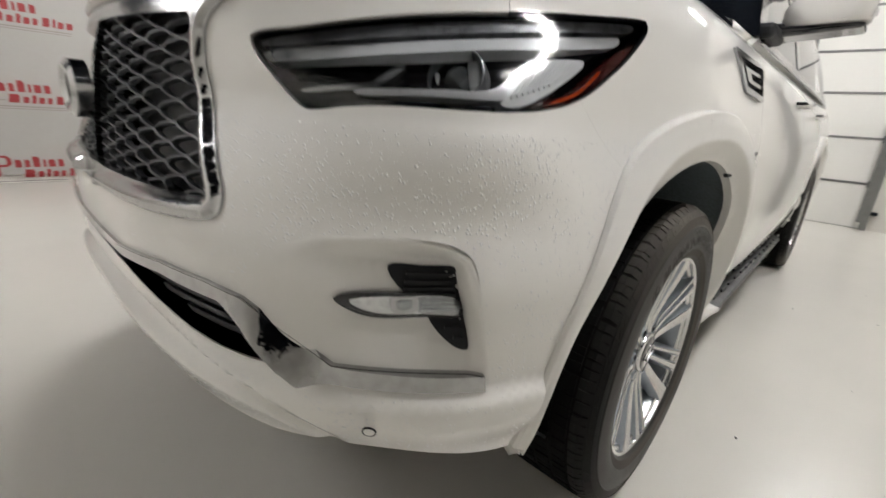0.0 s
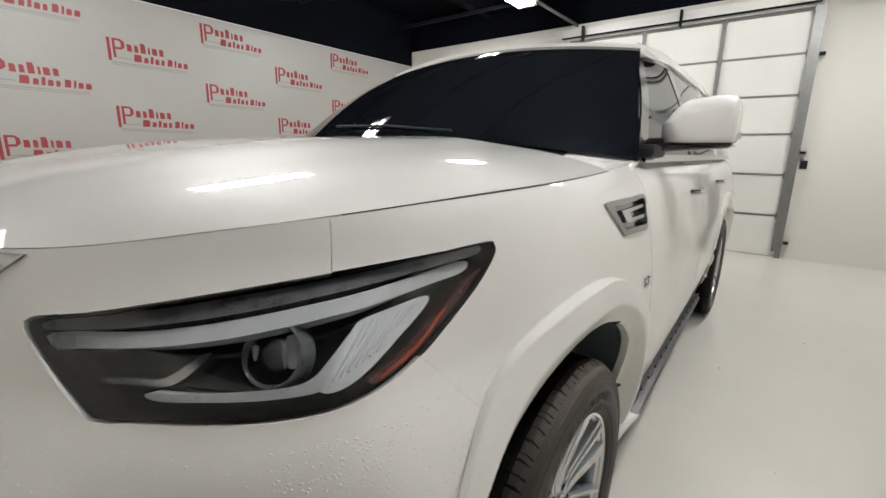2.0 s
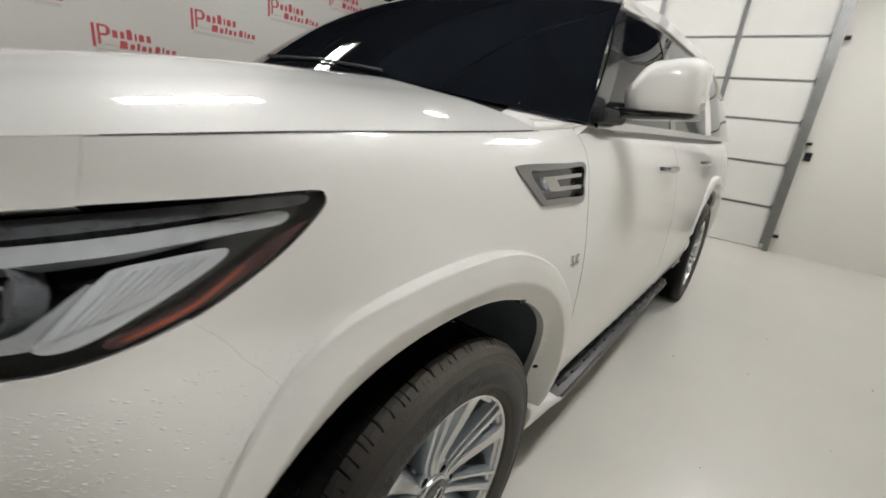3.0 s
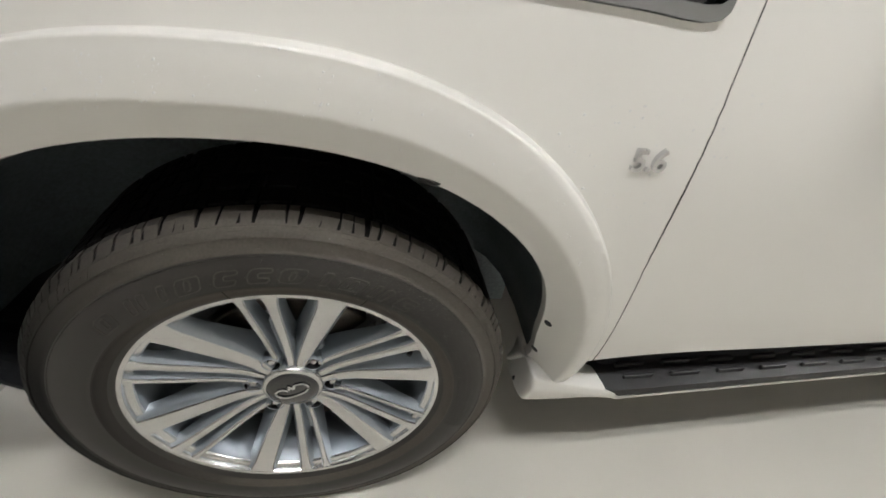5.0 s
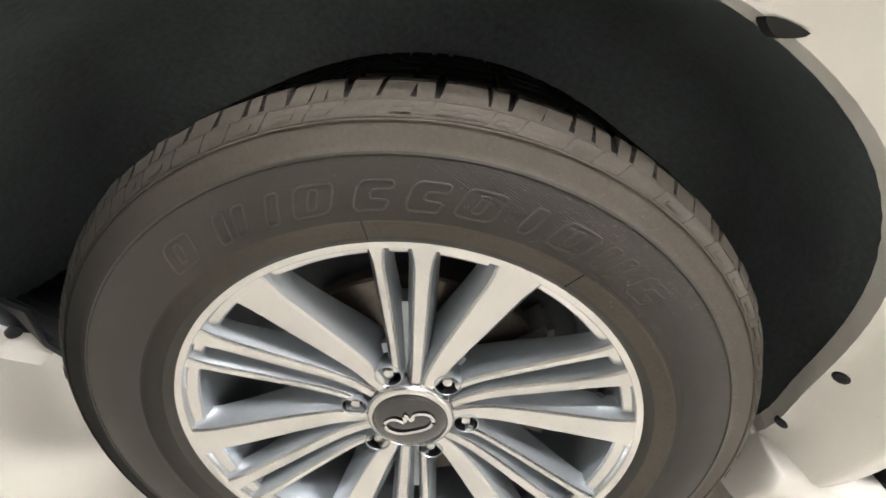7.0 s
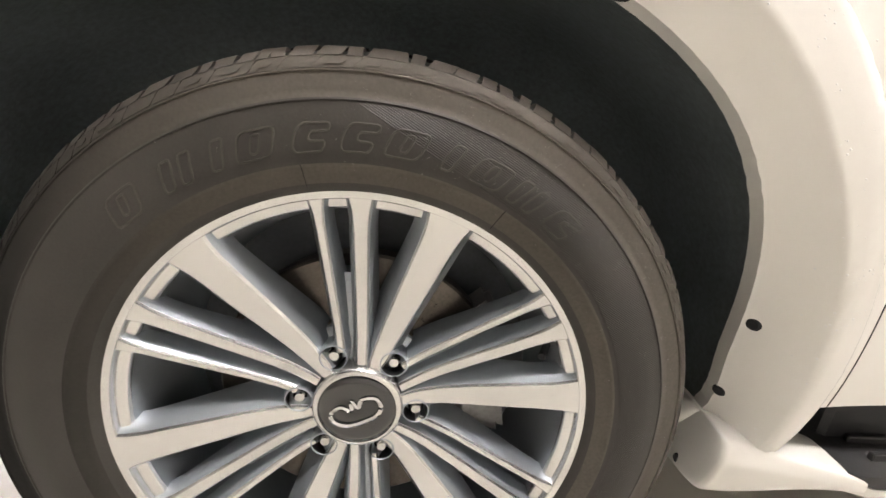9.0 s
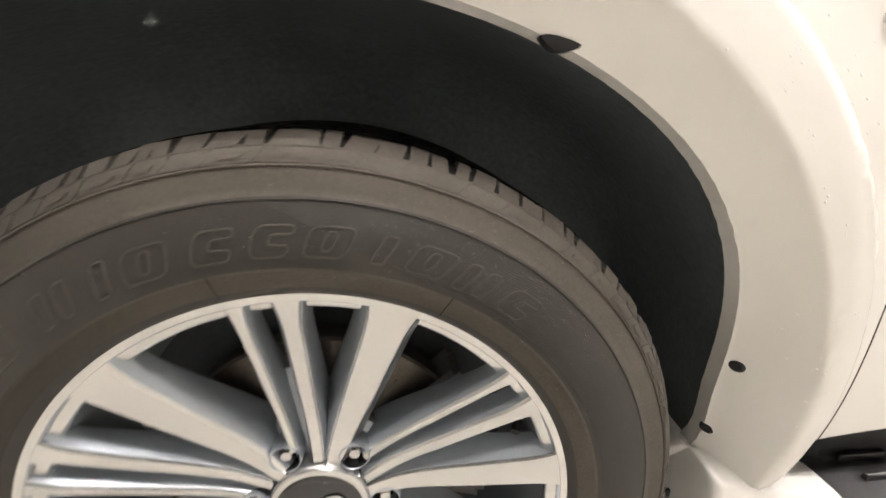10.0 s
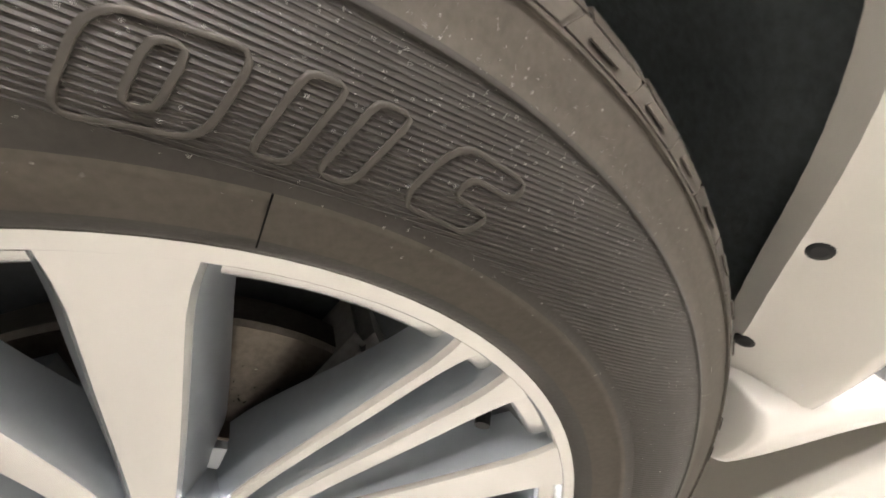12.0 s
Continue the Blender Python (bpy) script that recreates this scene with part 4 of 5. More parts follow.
def wheel():
    w = shade(part("wheel", revolve([(0.2635, 0.014), (0.2652, 0.004), (0.2645, -0.0015), (0.2615, -0.0042), (0.2548, -0.0034), (0.2538, -0.002), (0.2528, 0.0058), (0.2452, 0.0078), (0.2432, 0.0098), (0.2425, 0.014)], 128),
                    alloy, car, "silver alloy wheel with six broad and twelve slim spokes"), 40)
    w.location = (-0.005, 0, HUB_Z)
    for k in range(6):
        spoke("broad_spoke", w, 0.0, 0.004, 0.013, 0.037, 0.052, 0.2545, 17.3 + 60 * k, 0.05, 0.015, 0.65)
        spoke("slim_spoke", w, 0.004, 0.0065, 0.011, 0.0155, 0.055, 0.2545, -3.2 + 60 * k, 0.045, 0.009)
        spoke("slim_spoke", w, -0.021, -0.043, 0.0075, 0.0085, 0.07, 0.2545, -1.7 + 60 * k, 0.045, 0.009)
        # The painted floor of the groove between the slim pair, towards the hub.
        bm = bmesh.new()
        polar_box(bm, 0.07, 0.165, -14 + 60 * k, -1 + 60 * k, lambda r: spoke_face(r) + 0.016 + 0.16 * max(0.0, r - 0.1), lambda r: spoke_face(r) + 0.05, 2.5)
        part("groove_floor", bm, alloy_grey, w)
    shade(part("rim_barrel", revolve([(0.2425, 0.0142), (0.241, 0.02), (0.2375, 0.034), (0.233, 0.06), (0.227, 0.1), (0.222, 0.16)], 96), alloy_grey, w, "blue-grey painted rim barrel"), 40)
    shade(part("hub", revolve([(0.0, 0.024), (0.0455, 0.024), (0.046, 0.0225), (0.0505, 0.0235), (0.0525, 0.026), (0.0535, 0.032), (0.0535, 0.07), (0.0, 0.07)], 72), alloy, w), 40)
    shade(part("hub_base", revolve([(0.05, 0.05), (0.088, 0.052), (0.096, 0.058), (0.098, 0.075), (0.0, 0.075)], 72), alloy_grey, w, "blue-grey painted hub base"), 40)
    cap = shade(part("centre_cap", revolve([(0.0, 0.019), (0.036, 0.0198), (0.0435, 0.0215), (0.0452, 0.0235), (0.0452, 0.03), (0.0, 0.03)], 48), gloss_black, w, "dark grey centre cap"), 40)
    loop = [(a * 1.1 - b * 0.55, b * 1.1 + a * 0.5) for a, b in ((0.002, -0.012), (0.016, -0.010), (0.024, -0.002), (0.022, 0.008), (0.010, 0.011), (0.003, 0.004), (0.0, 0.013), (-0.004, 0.003), (-0.012, 0.010), (-0.023, 0.007), (-0.024, -0.003), (-0.014, -0.011))]
    pts = [(x, 0.0186, z) for x, z in rounded(loop, 4)]
    part("cap_mark", tube(pts + pts[:1], 0.0027, 6), chrome, w, "bright looped mark on the cap")
    for k in range(6):
        a = radians(33 + 60 * k)
        x, z = 0.069 * math.sin(a), 0.069 * math.cos(a)
        bm = revolve([(0.0, 0.074), (0.0142, 0.074), (0.0146, 0.031), (0.0152, 0.0298), (0.0162, 0.0305), (0.0172, 0.036), (0.018, 0.07)], 24)
        bmesh.ops.translate(bm, verts=bm.verts, vec=(x, 0, z))
        pocket = part("nut_pocket", bm, alloy_grey, w, "blue-grey wheel-nut pocket, blackened inside for shade")
        # The hole's shade is put in as black faces inside the pocket.
        pocket.data.materials.append(black_plastic)
        for f in pocket.data.polygons:
            f.material_index = 1 if math.hypot(f.center.x - x, f.center.z - z) < 0.0147 else 0
        bm = revolve([(0.0, 0.034), (0.0055, 0.0345), (0.0082, 0.037), (0.0092, 0.041), (0.0096, 0.072)], 12)
        bmesh.ops.translate(bm, verts=bm.verts, vec=(x, 0, z))
        part("wheel_nut", bm, satin, w, "dull bright wheel nut")
    a = radians(65.6)
    part("valve", tube([(0.222 * math.sin(a), 0.012, 0.222 * math.cos(a)), (0.236 * math.sin(a), 0.035, 0.236 * math.cos(a))], 0.0045, 10), black_plastic, w, "black tyre valve with a grey cap")
    # Brake behind the spokes.
    shade(part("brake_disc", revolve([(0.1, 0.075), (0.172, 0.075), (0.175, 0.078), (0.175, 0.1), (0.0, 0.1)], 72), iron, w, "rusty cast-iron brake disc"), 40)
    shade(part("disc_hat", revolve([(0.0, 0.058), (0.085, 0.058), (0.098, 0.064), (0.1, 0.08)], 48), iron, w), 40)
    bm = bmesh.new()
    polar_box(bm, 0.13, 0.205, 48, 108, 0.062, 0.13)
    bmesh.ops.bevel(bm, geom=bm.edges[:], offset=0.012, segments=2, affect="EDGES")
    shade(part("brake_caliper", bm, caliper_grey, w, "grey cast brake caliper"))
    part("back_plate", revolve([(0.0, 0.135), (0.226, 0.135), (0.226, 0.15)], 48), plate_grey, w, "dark splash plate")
    part("bead_seam", revolve([(0.2625, -0.0035), (0.2648, -0.0052), (0.2672, -0.0062), (0.2675, 0.0)], 128), black_plastic, w, "dark seam between rim and tyre")
    # Tyre.
    rs = [0.258, 0.261, 0.265, 0.27, 0.276, 0.2845, 0.2852, 0.287, 0.2885, 0.294, 0.302, 0.312, 0.322, 0.332, 0.3405, 0.3415, 0.3425, 0.3435, 0.35, 0.358, 0.3645, 0.3652, 0.3664, 0.3672, 0.371, 0.375, 0.379, 0.382]
    prof = []
    for r in rs:
        y = wall_shape(r)
        if 0.285 <= r <= 0.2875:
            y -= 0.0005
        if 0.341 <= r <= 0.343:
            y -= 0.0012
        if 0.365 <= r <= 0.3667:
            y -= 0.0016
        prof.append((r, y))
    prof += [(0.3845, 0.02), (0.3855, 0.05), (0.386, 0.12), (0.3855, 0.2), (0.382, 0.23), (0.37, 0.255), (0.34, 0.275), (0.3, 0.27), (0.27, 0.25)]
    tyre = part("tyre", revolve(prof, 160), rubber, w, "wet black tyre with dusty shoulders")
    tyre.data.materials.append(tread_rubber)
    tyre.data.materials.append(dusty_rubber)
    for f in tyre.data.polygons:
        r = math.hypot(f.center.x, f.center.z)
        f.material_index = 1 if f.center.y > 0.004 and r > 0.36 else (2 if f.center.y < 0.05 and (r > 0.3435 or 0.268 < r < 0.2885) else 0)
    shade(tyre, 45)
    # Shoulder lugs with slanting sipes between them, notched at the top, and the tread behind.
    bm, deep_bm = bmesh.new(), bmesh.new()
    rng, a = random.Random(4), 0.0
    wall = lambda r: wall_shape(min(r, 0.384)) - 0.0014
    while a < 358.0:
        wide = rng.uniform(3.0, 5.6)
        polar_box(bm, 0.3675, 0.3775, a, a + wide, wall, lambda r: wall_shape(r) + 0.01, 1.3)
        if rng.random() < 0.6:
            polar_box(bm, 0.3705, 0.3735, a + wide * 0.3, a + wide * 0.75, lambda r: wall(r) - 0.0008, wall, 0.5)
        a += wide + rng.uniform(0.12, 0.4)
    a = 0.6
    while a < 359.0:
        wide = rng.uniform(1.3, 3.6)
        polar_box(bm, 0.3782, 0.388 + rng.uniform(-0.0016, 0.0012), a, a + wide, lambda r: wall(0.3775) + (r - 0.3775) * 1.7, 0.03, rng.uniform(-0.3, 0.9))
        for y0, y1 in ((0.036, 0.066), (0.075, 0.108), (0.117, 0.15), (0.159, 0.185), (0.194, 0.22)):
            sh = rng.uniform(0, 1.4)
            polar_box(deep_bm, 0.376, 0.3895 if y1 < 0.19 else 0.388, a + sh, a + sh + wide * 0.97, y0, y1)
        a += wide + rng.uniform(0.2, 0.9)
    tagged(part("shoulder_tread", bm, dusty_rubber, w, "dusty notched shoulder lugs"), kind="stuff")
    tagged(part("tread", deep_bm, tread_rubber, w, "worn black tread blocks, darkened further for arch shade"), kind="stuff")
    # Raised outlines of plain rounded blocks round the upper sidewall.
    def ridge(loop, half=0.0011, lift=0.0011):
        """A low rounded ridge along a closed line of (degrees, radius)."""
        bm = bmesh.new()
        pts = [(r * radians(p), r) for p, r in loop]
        n, rows = len(pts), []
        for i in range(n):
            d = (pts[(i + 1) % n][0] - pts[i - 1][0], pts[(i + 1) % n][1] - pts[i - 1][1])
            l = math.hypot(*d) or 1
            row = []
            for k, h in ((-1.0, -0.0015), (-0.7, lift * 0.8), (0.0, lift), (0.7, lift * 0.8), (1.0, -0.0015)):
                u, r = pts[i][0] - d[1] / l * half * k, pts[i][1] + d[0] / l * half * k
                q = u / r
                row.append(bm.verts.new((r * math.sin(q), wall_shape(r) - h, r * math.cos(q))))
            rows.append(row)
        for i in range(n):
            for j in range(4):
                bm.faces.new((rows[i][j], rows[i][j + 1], rows[(i + 1) % n][j + 1], rows[(i + 1) % n][j]))
        return bm

    def block(a, pts, lean=1.7):
        """A closed line with eased corners from points (degrees from a, share of the band's height)."""
        q = densify([(x, y * 3.0) for x, y in pts], 0.4)
        q = [tuple((q[i - 1][c] + 2 * q[i][c] + q[(i + 1) % len(q)][c]) / 4 for c in (0, 1)) for i in range(len(q))]
        return [(a + x + lean * (y / 3.0 - 0.5), 0.2985 + 0.0245 * y / 3.0) for x, y in q]

    frame_pts = [(-2.9, 0.1), (-2.4, 0.0), (2.2, 0.0), (2.9, 0.15), (2.9, 0.9), (2.4, 1.0), (-2.2, 1.0), (-2.9, 0.85)]
    slot_pts = [(-0.7, 0.2), (0.7, 0.2), (0.7, 0.85), (-0.7, 0.85)]
    bar_pts = [(-0.95, 0.0), (0.95, 0.0), (0.95, 1.0), (-0.95, 1.0)]
    notch_pts = [(-2.6, 0.2), (-1.9, 0.0), (2.4, 0.0), (2.6, 0.35), (-0.4, 0.4), (-0.4, 0.7), (2.6, 0.72), (2.7, 0.9), (2.2, 1.0), (-1.9, 1.0), (-2.6, 0.8)]
    for a, kind in ((-42, "slot"), (-31.5, "bars"), (-24.5, "bar"), (-18.3, "slot"), (-9.5, "notch"), (-1.8, "notch"), (5.8, "slot"), (13.6, "bar"), (20.5, "slot"), (28.1, "bars"), (36.0, "notch")):
        loops = {"slot": [block(a, frame_pts), block(a, slot_pts)], "bar": [block(a, bar_pts)], "notch": [block(a, notch_pts)],
                 "bars": [block(a - 1.75, bar_pts), block(a + 1.55, bar_pts)]}[kind]
        for loop in loops:
            shade(part("raised_outline", ridge(loop), dry_rubber, w, "raised outline of a plain block on the sidewall"), 60)
    # A small mould tick on the bead and two moulded rings.
    for a in (26.1, -12.0):
        bm = bmesh.new()
        polar_box(bm, 0.2665, 0.2885, a, a + 0.12, lambda r: wall_shape(r) - 0.0011, lambda r: wall_shape(r) + 0.003)
        part("mould_tick", bm, tread_rubber, w, "fine dark mould line on the bead")
    # Fine parallel ribs across the lettering band.
    co, faces = [], []
    for k in range(150):
        h = 0.058 + 0.0019 * k
        if h > 0.34:
            break
        x0, x1 = math.sqrt(max(0.2935 ** 2 - h * h, 0)), math.sqrt(0.341 ** 2 - h * h)
        if h > 0.2935:
            x0 = -x1
        base, n = len(co), 36
        for i in range(n + 1):
            x = x0 + (x1 - x0) * i / n
            for dz, lift in ((-0.0007, 0.0002), (-0.0003, -0.0003), (-0.0001, -0.0003), (0.0007, 0.0002)):
                q = Matrix.Rotation(radians(28), 3, "Y") @ Vector((x, 0, h + dz))
                co.append((q.x, wall_shape(math.hypot(x, h)) + lift, q.z))
        for i in range(n):
            b = base + 4 * i
            faces += [(b + j, b + 4 + j, b + 5 + j, b + 1 + j) for j in range(3)]
    me = bpy.data.meshes.new("sidewall_ribs")
    me.from_pydata(co, [], faces)
    me.materials.append(wet_rubber)
    ribs = new("sidewall_ribs", me)
    ribs.parent = w
    tagged(ribs, "fine parallel wet ribs on the sidewall", kind="stuff")
    for x, y, t in ((WHEELBASE - 0.005, 0, 0), (-0.005, 2 * YC, 180), (WHEELBASE - 0.005, 2 * YC, 180)):
        copy_thing(w, pose(x, y, HUB_Z, 0, 0, t))


# ---- wheel housings, sills and running boards ----
def wheel_housing(x0, side):
    rows = []
    for s, z in arch(LIP + 0.004, x0, 0.365, 60):
        p = lay(s, z, flare_rise)[0]
        row = []
        for y, grow in ((0.003, 0.0), (0.03, 0.012), (0.15, 0.03), (0.27, 0.02), (0.34, -0.03), (0.385, -0.11), (0.41, -0.25), (0.42, -0.6)):
            d = Vector((p.x - x0, 0, p.z - 0.42))
            q = Vector((x0, 0, 0.42)) + d * (1 + grow)
            row.append((q.x, YC + (p.y + y - YC) * side, q.z))
        rows.append(row)
    ob = shade(part("wheel_housing", grid_mesh(rows), liner_black, car, "black fibre wheel-arch liner"), 70)
    bm = boxed(x0 - 0.6, 0.44, 0.42, x0 + 0.62, 0.48, 1.0)
    if side < 0:
        bmesh.ops.translate(bm, verts=bm.verts, vec=(0, 2 * YC - 0.96, 0))
    part("housing_wall", bm, liner_black, car)
    bm = boxed(x0 - 0.5, 0.44, 0.2, x0 + 0.55, 0.48, 0.42)
    if side < 0:
        bmesh.ops.translate(bm, verts=bm.verts, vec=(0, 2 * YC - 0.96, 0))
    part("housing_wall", bm, liner_black, car)


bonnet()
cabin()
wheel()
for wx in (0, WHEELBASE):
    for sd in (1, -1):
        wheel_housing(wx, sd)


# ---- the nose: lamps, grille, trim ----
def at_depth(d):
    return lambda s, z: d


def headlamps():
    lamps = patch("headlamp", shrunk(HEADLAMP, 0.003), at_depth(-0.06), gloss_black, car, "dark headlamp unit with grey light bars and an amber strip", dark=False, flange=-0.055)
    for k, lamp in enumerate(lamps):
        def add(name, outline, depth, mat, label="", flange=0.02, step=0.01, gap=0.0):
            made = patch(name, outline, depth, mat, lamp, label, "copy", flange, step)
            keep, drop = made[k], made[1 - k]
            bpy.data.objects.remove(drop)
            return keep
        add("light_bar", rounded([(0.553, 1.032), (0.67, 1.047), (0.806, 1.065), (0.907, 1.077), (1.079, 1.094), (1.145, 1.1), (1.14, 1.084), (1.079, 1.075), (0.968, 1.065), (0.902, 1.059), (0.743, 1.039), (0.563, 1.015)], 4), at_depth(-0.02), guide_white, "long grey daylight bar")
        add("upper_rim", rounded([(0.548, 1.046), (0.62, 1.059), (0.76, 1.081), (0.92, 1.1), (1.08, 1.114), (1.17, 1.121), (1.165, 1.108), (1.08, 1.099), (0.92, 1.083), (0.709, 1.056), (0.558, 1.036)], 4), at_depth(-0.014), lamp_smoke, "smoky grey upper rim")
        add("corner_mark", rounded([(0.562, 1.03), (0.585, 1.034), (0.589, 1.018), (0.569, 1.015)], 3), at_depth(-0.012), lens_glass, "clear lens block")
        add("hook_bar", rounded([(0.608, 0.98), (0.68, 0.994), (0.716, 1.001), (0.764, 1.032), (0.771, 1.028), (0.728, 0.994), (0.682, 0.985), (0.609, 0.973)], 4), at_depth(-0.03), satin, "slim bright hooked bar")
        add("lower_bar", rounded([(0.709, 0.982), (0.822, 0.991), (0.88, 0.993), (0.909, 1.0), (0.93, 1.018), (0.953, 1.04), (0.949, 1.031), (0.926, 0.994), (0.911, 0.981), (0.786, 0.978), (0.714, 0.973)], 4), at_depth(-0.018), lamp_grey, "grey lower light bar")
        add("turn_panel", rounded([(0.917, 0.996), (0.935, 1.016), (0.958, 1.045), (0.978, 1.056), (1.058, 1.06), (1.08, 1.057), (1.067, 1.039), (1.003, 0.999), (0.957, 0.977), (0.926, 0.976)], 4), at_depth(-0.028), guide_white, "pale ribbed turn-signal panel")
        add("amber_strip", rounded([(1.168, 1.085), (1.135, 1.068), (1.044, 1.002), (0.984, 0.981), (0.998, 0.972), (1.054, 0.986), (1.145, 1.05), (1.178, 1.084)], 4), at_depth(-0.012), amber, "dark red side reflector")
        add("amber_tip", rounded([(1.09, 1.034), (1.048, 1.001), (0.998, 0.981), (1.001, 0.9785), (1.05, 0.9965), (1.093, 1.0315)], 3), at_depth(-0.009), orange, "bright orange end of the side reflector", 0.004)
        for r in range(8):
            a, b = (0.938 + 0.01 * r, 0.992 + 0.0033 * r), (0.979 + 0.0112 * r, 1.051 + 0.0003 * r)
            pts = [lay(a[0] + (b[0] - a[0]) * i / 6, a[1] + (b[1] - a[1]) * i / 6, at_depth(-0.027))[0] for i in range(7)]
            pts = [Vector((v.x, YC + (v.y - YC) * (1 if k == 0 else -1), v.z)) for v in pts]
            part("rib", tube(pts, 0.0022, 6), guide_white, lamp)
        # Projector: a ring with a lens, looking forwards.
        side = 1 if k == 0 else -1
        p, n = lay(0.85, 1.034, at_depth(-0.042))
        p = Vector((p.x, YC + (p.y - YC) * side, p.z))
        n = Vector((n.x, n.y * side, n.z))
        fwd = (n * 0.7 + Vector((-0.6, 0, 0))).normalized()
        turn = Vector((0, -1, 0)).rotation_difference(fwd).to_matrix()
        for name, prof, mat, label in (("projector_ring", [(0.038, 0.012), (0.0395, 0.001), (0.042, -0.003), (0.0445, -0.001), (0.046, 0.012), (0.046, 0.03)], lamp_smoke, "smoky grey projector ring"),
                                       ("projector_bowl", [(0.0, 0.034), (0.02, 0.032), (0.032, 0.024), (0.039, 0.01)], gloss_black, "gloss black projector bowl"),
                                       ("projector_lens", [(0.0, -0.004), (0.01, -0.002), (0.017, 0.004), (0.021, 0.013), (0.021, 0.018), (0.0, 0.02)], lens_glass, "clear projector lens")):
            bm = revolve(prof, 32)
            bmesh.ops.transform(bm, matrix=Matrix.Translation(p) @ turn.to_4x4(), verts=bm.verts)
            shade(part(name, bm, mat, lamp, label))
        # Pale upright plates draw reflections into the bowl, beside the lens.
        for u, w, h in ((-0.031, 0.004, 0.018), (0.026, 0.009, 0.022)):
            bm = boxed(u - w, 0.006, -h, u + w, 0.02, h, 0.004)
            bmesh.ops.transform(bm, matrix=Matrix.Translation(p) @ turn.to_4x4(), verts=bm.verts)
            part("pale_reflection", bm, guide_white, lamp, "pale upright plate drawing a reflection in the bowl")
        cover = add("cover", HEADLAMP, at_depth(-0.003), clear, "clear wet lamp cover", 0.0, 0.014)
        cover.visible_shadow = False


def ribbon(pts, outs, deep, front, back):
    """A fin along a line: thin at its front, thicker behind."""
    bm = bmesh.new()
    rings = []
    for i, (p, n) in enumerate(zip(pts, outs)):
        t = (pts[min(i + 1, len(pts) - 1)] - pts[max(i - 1, 0)]).normalized()
        up = n.cross(t).normalized()
        up = up if up.z > 0 else -up
        rings.append([bm.verts.new(p + up * front), bm.verts.new(p - up * front), bm.verts.new(p - n * deep - up * back), bm.verts.new(p - n * deep + up * back)])
    for a, b in zip(rings, rings[1:]):
        for k in range(4):
            bm.faces.new((a[k], a[(k + 1) % 4], b[(k + 1) % 4], b[k]))
    bm.faces.new(rings[0])
    bm.faces.new(rings[-1][::-1])
    bmesh.ops.recalc_face_normals(bm, faces=bm.faces)
    return bm


def rolled(s, z):
    """The grille surround's section: a rounded ridge that falls away to both edges."""
    q = np.array(GRILLE_OUT[1:-2])
    a, d = q[:-1], q[1:] - q[:-1]
    t = np.clip(((s - a[:, 0]) * d[:, 0] + (z - a[:, 1]) * d[:, 1]) / (d * d).sum(axis=1), 0, 1)
    away = float(np.hypot(a[:, 0] + t * d[:, 0] - s, a[:, 1] + t * d[:, 1] - z).min())
    return 0.012 - 0.008 * ramp(away, 0.012, 0.0) - 0.022 * ramp(away, 0.018, 0.042)


def grille():
    patch("grille_surround", GRILLE_OUT, rolled, grille_chrome, car, "wet chrome grille surround", "join", 0.04, 0.01, (GRILLE_IN,), False)
    # Backing and woven fins.
    patch("grille_backing", [(-0.01, 0.785), (0.535, 0.785), (0.42, 1.1), (-0.01, 1.1)], at_depth(-0.1), black_plastic, car, "black grille backing", "join", -0.08, 0.02, (), False)
    g = part("grille_mesh", grid_mesh([[(-0.8, YC - 0.02, 0.82), (-0.8, YC + 0.02, 0.82)], [(-0.8, YC - 0.02, 0.84), (-0.8, YC + 0.02, 0.84)]]), black_plastic, car, "dark woven grille of crossing wavy fins")
    frame_in = [(-0.6, 0.795), *[(a - 0.003, b) for a, b in GRILLE_IN[1:-1]], (-0.6, 1.09)]
    for k in range(0, 19):
        pts, outs = [], []
        for i in range(0, 181):
            y = -0.47 + 0.94 * i / 180
            w = math.cos(2 * math.pi * y / 0.1)
            z = 0.792 + 0.0168 * k + (1 if k % 2 else -1) * 0.0082 * (0.8 * w + 0.2 * math.asin(w * 0.999) / 1.5708)
            s = abs(y) / 0.45 * 0.52
            hit = inside(np.array([[s, z]]), frame_in)[0]
            if hit:
                q, n = lay(s, z, at_depth(-0.026 - 0.006 * abs(w)))
                m = 1 if y < 0 else -1
                pts.append(Vector((q.x, YC + (q.y - YC) * m, q.z)))
                outs.append(Vector((n.x, n.y * m, n.z)))
            if pts and (i == 180 or not hit):
                if len(pts) > 3:
                    shade(part("grille_bar", ribbon(pts, outs, 0.012, 0.0021, 0.003), grille_grey, g))
                pts, outs = [], []
    # The blank oval emblem in the middle.
    bm = revolve([(0.038, -0.004), (0.05, -0.012), (0.062, -0.004), (0.062, 0.02), (0.038, 0.02), (0.038, -0.004)], 40)
    bmesh.ops.transform(bm, matrix=Matrix.Translation((-0.952, YC, 0.95)) @ Matrix.Rotation(radians(-90), 4, "Z") @ Matrix.Diagonal((1.35, 1.1, 0.95, 1)), verts=bm.verts)
    shade(part("emblem_ring", bm, grille_chrome, car, "plain chrome oval emblem ring"))
    bm = revolve([(0.0, -0.002), (0.036, -0.001), (0.04, 0.02), (0.0, 0.02)], 40)
    bmesh.ops.transform(bm, matrix=Matrix.Translation((-0.952, YC, 0.95)) @ Matrix.Rotation(radians(-90), 4, "Z") @ Matrix.Diagonal((1.35, 1.1, 0.95, 1)), verts=bm.verts)
    part("emblem_plate", bm, gloss_black, car, "gloss black emblem plate")


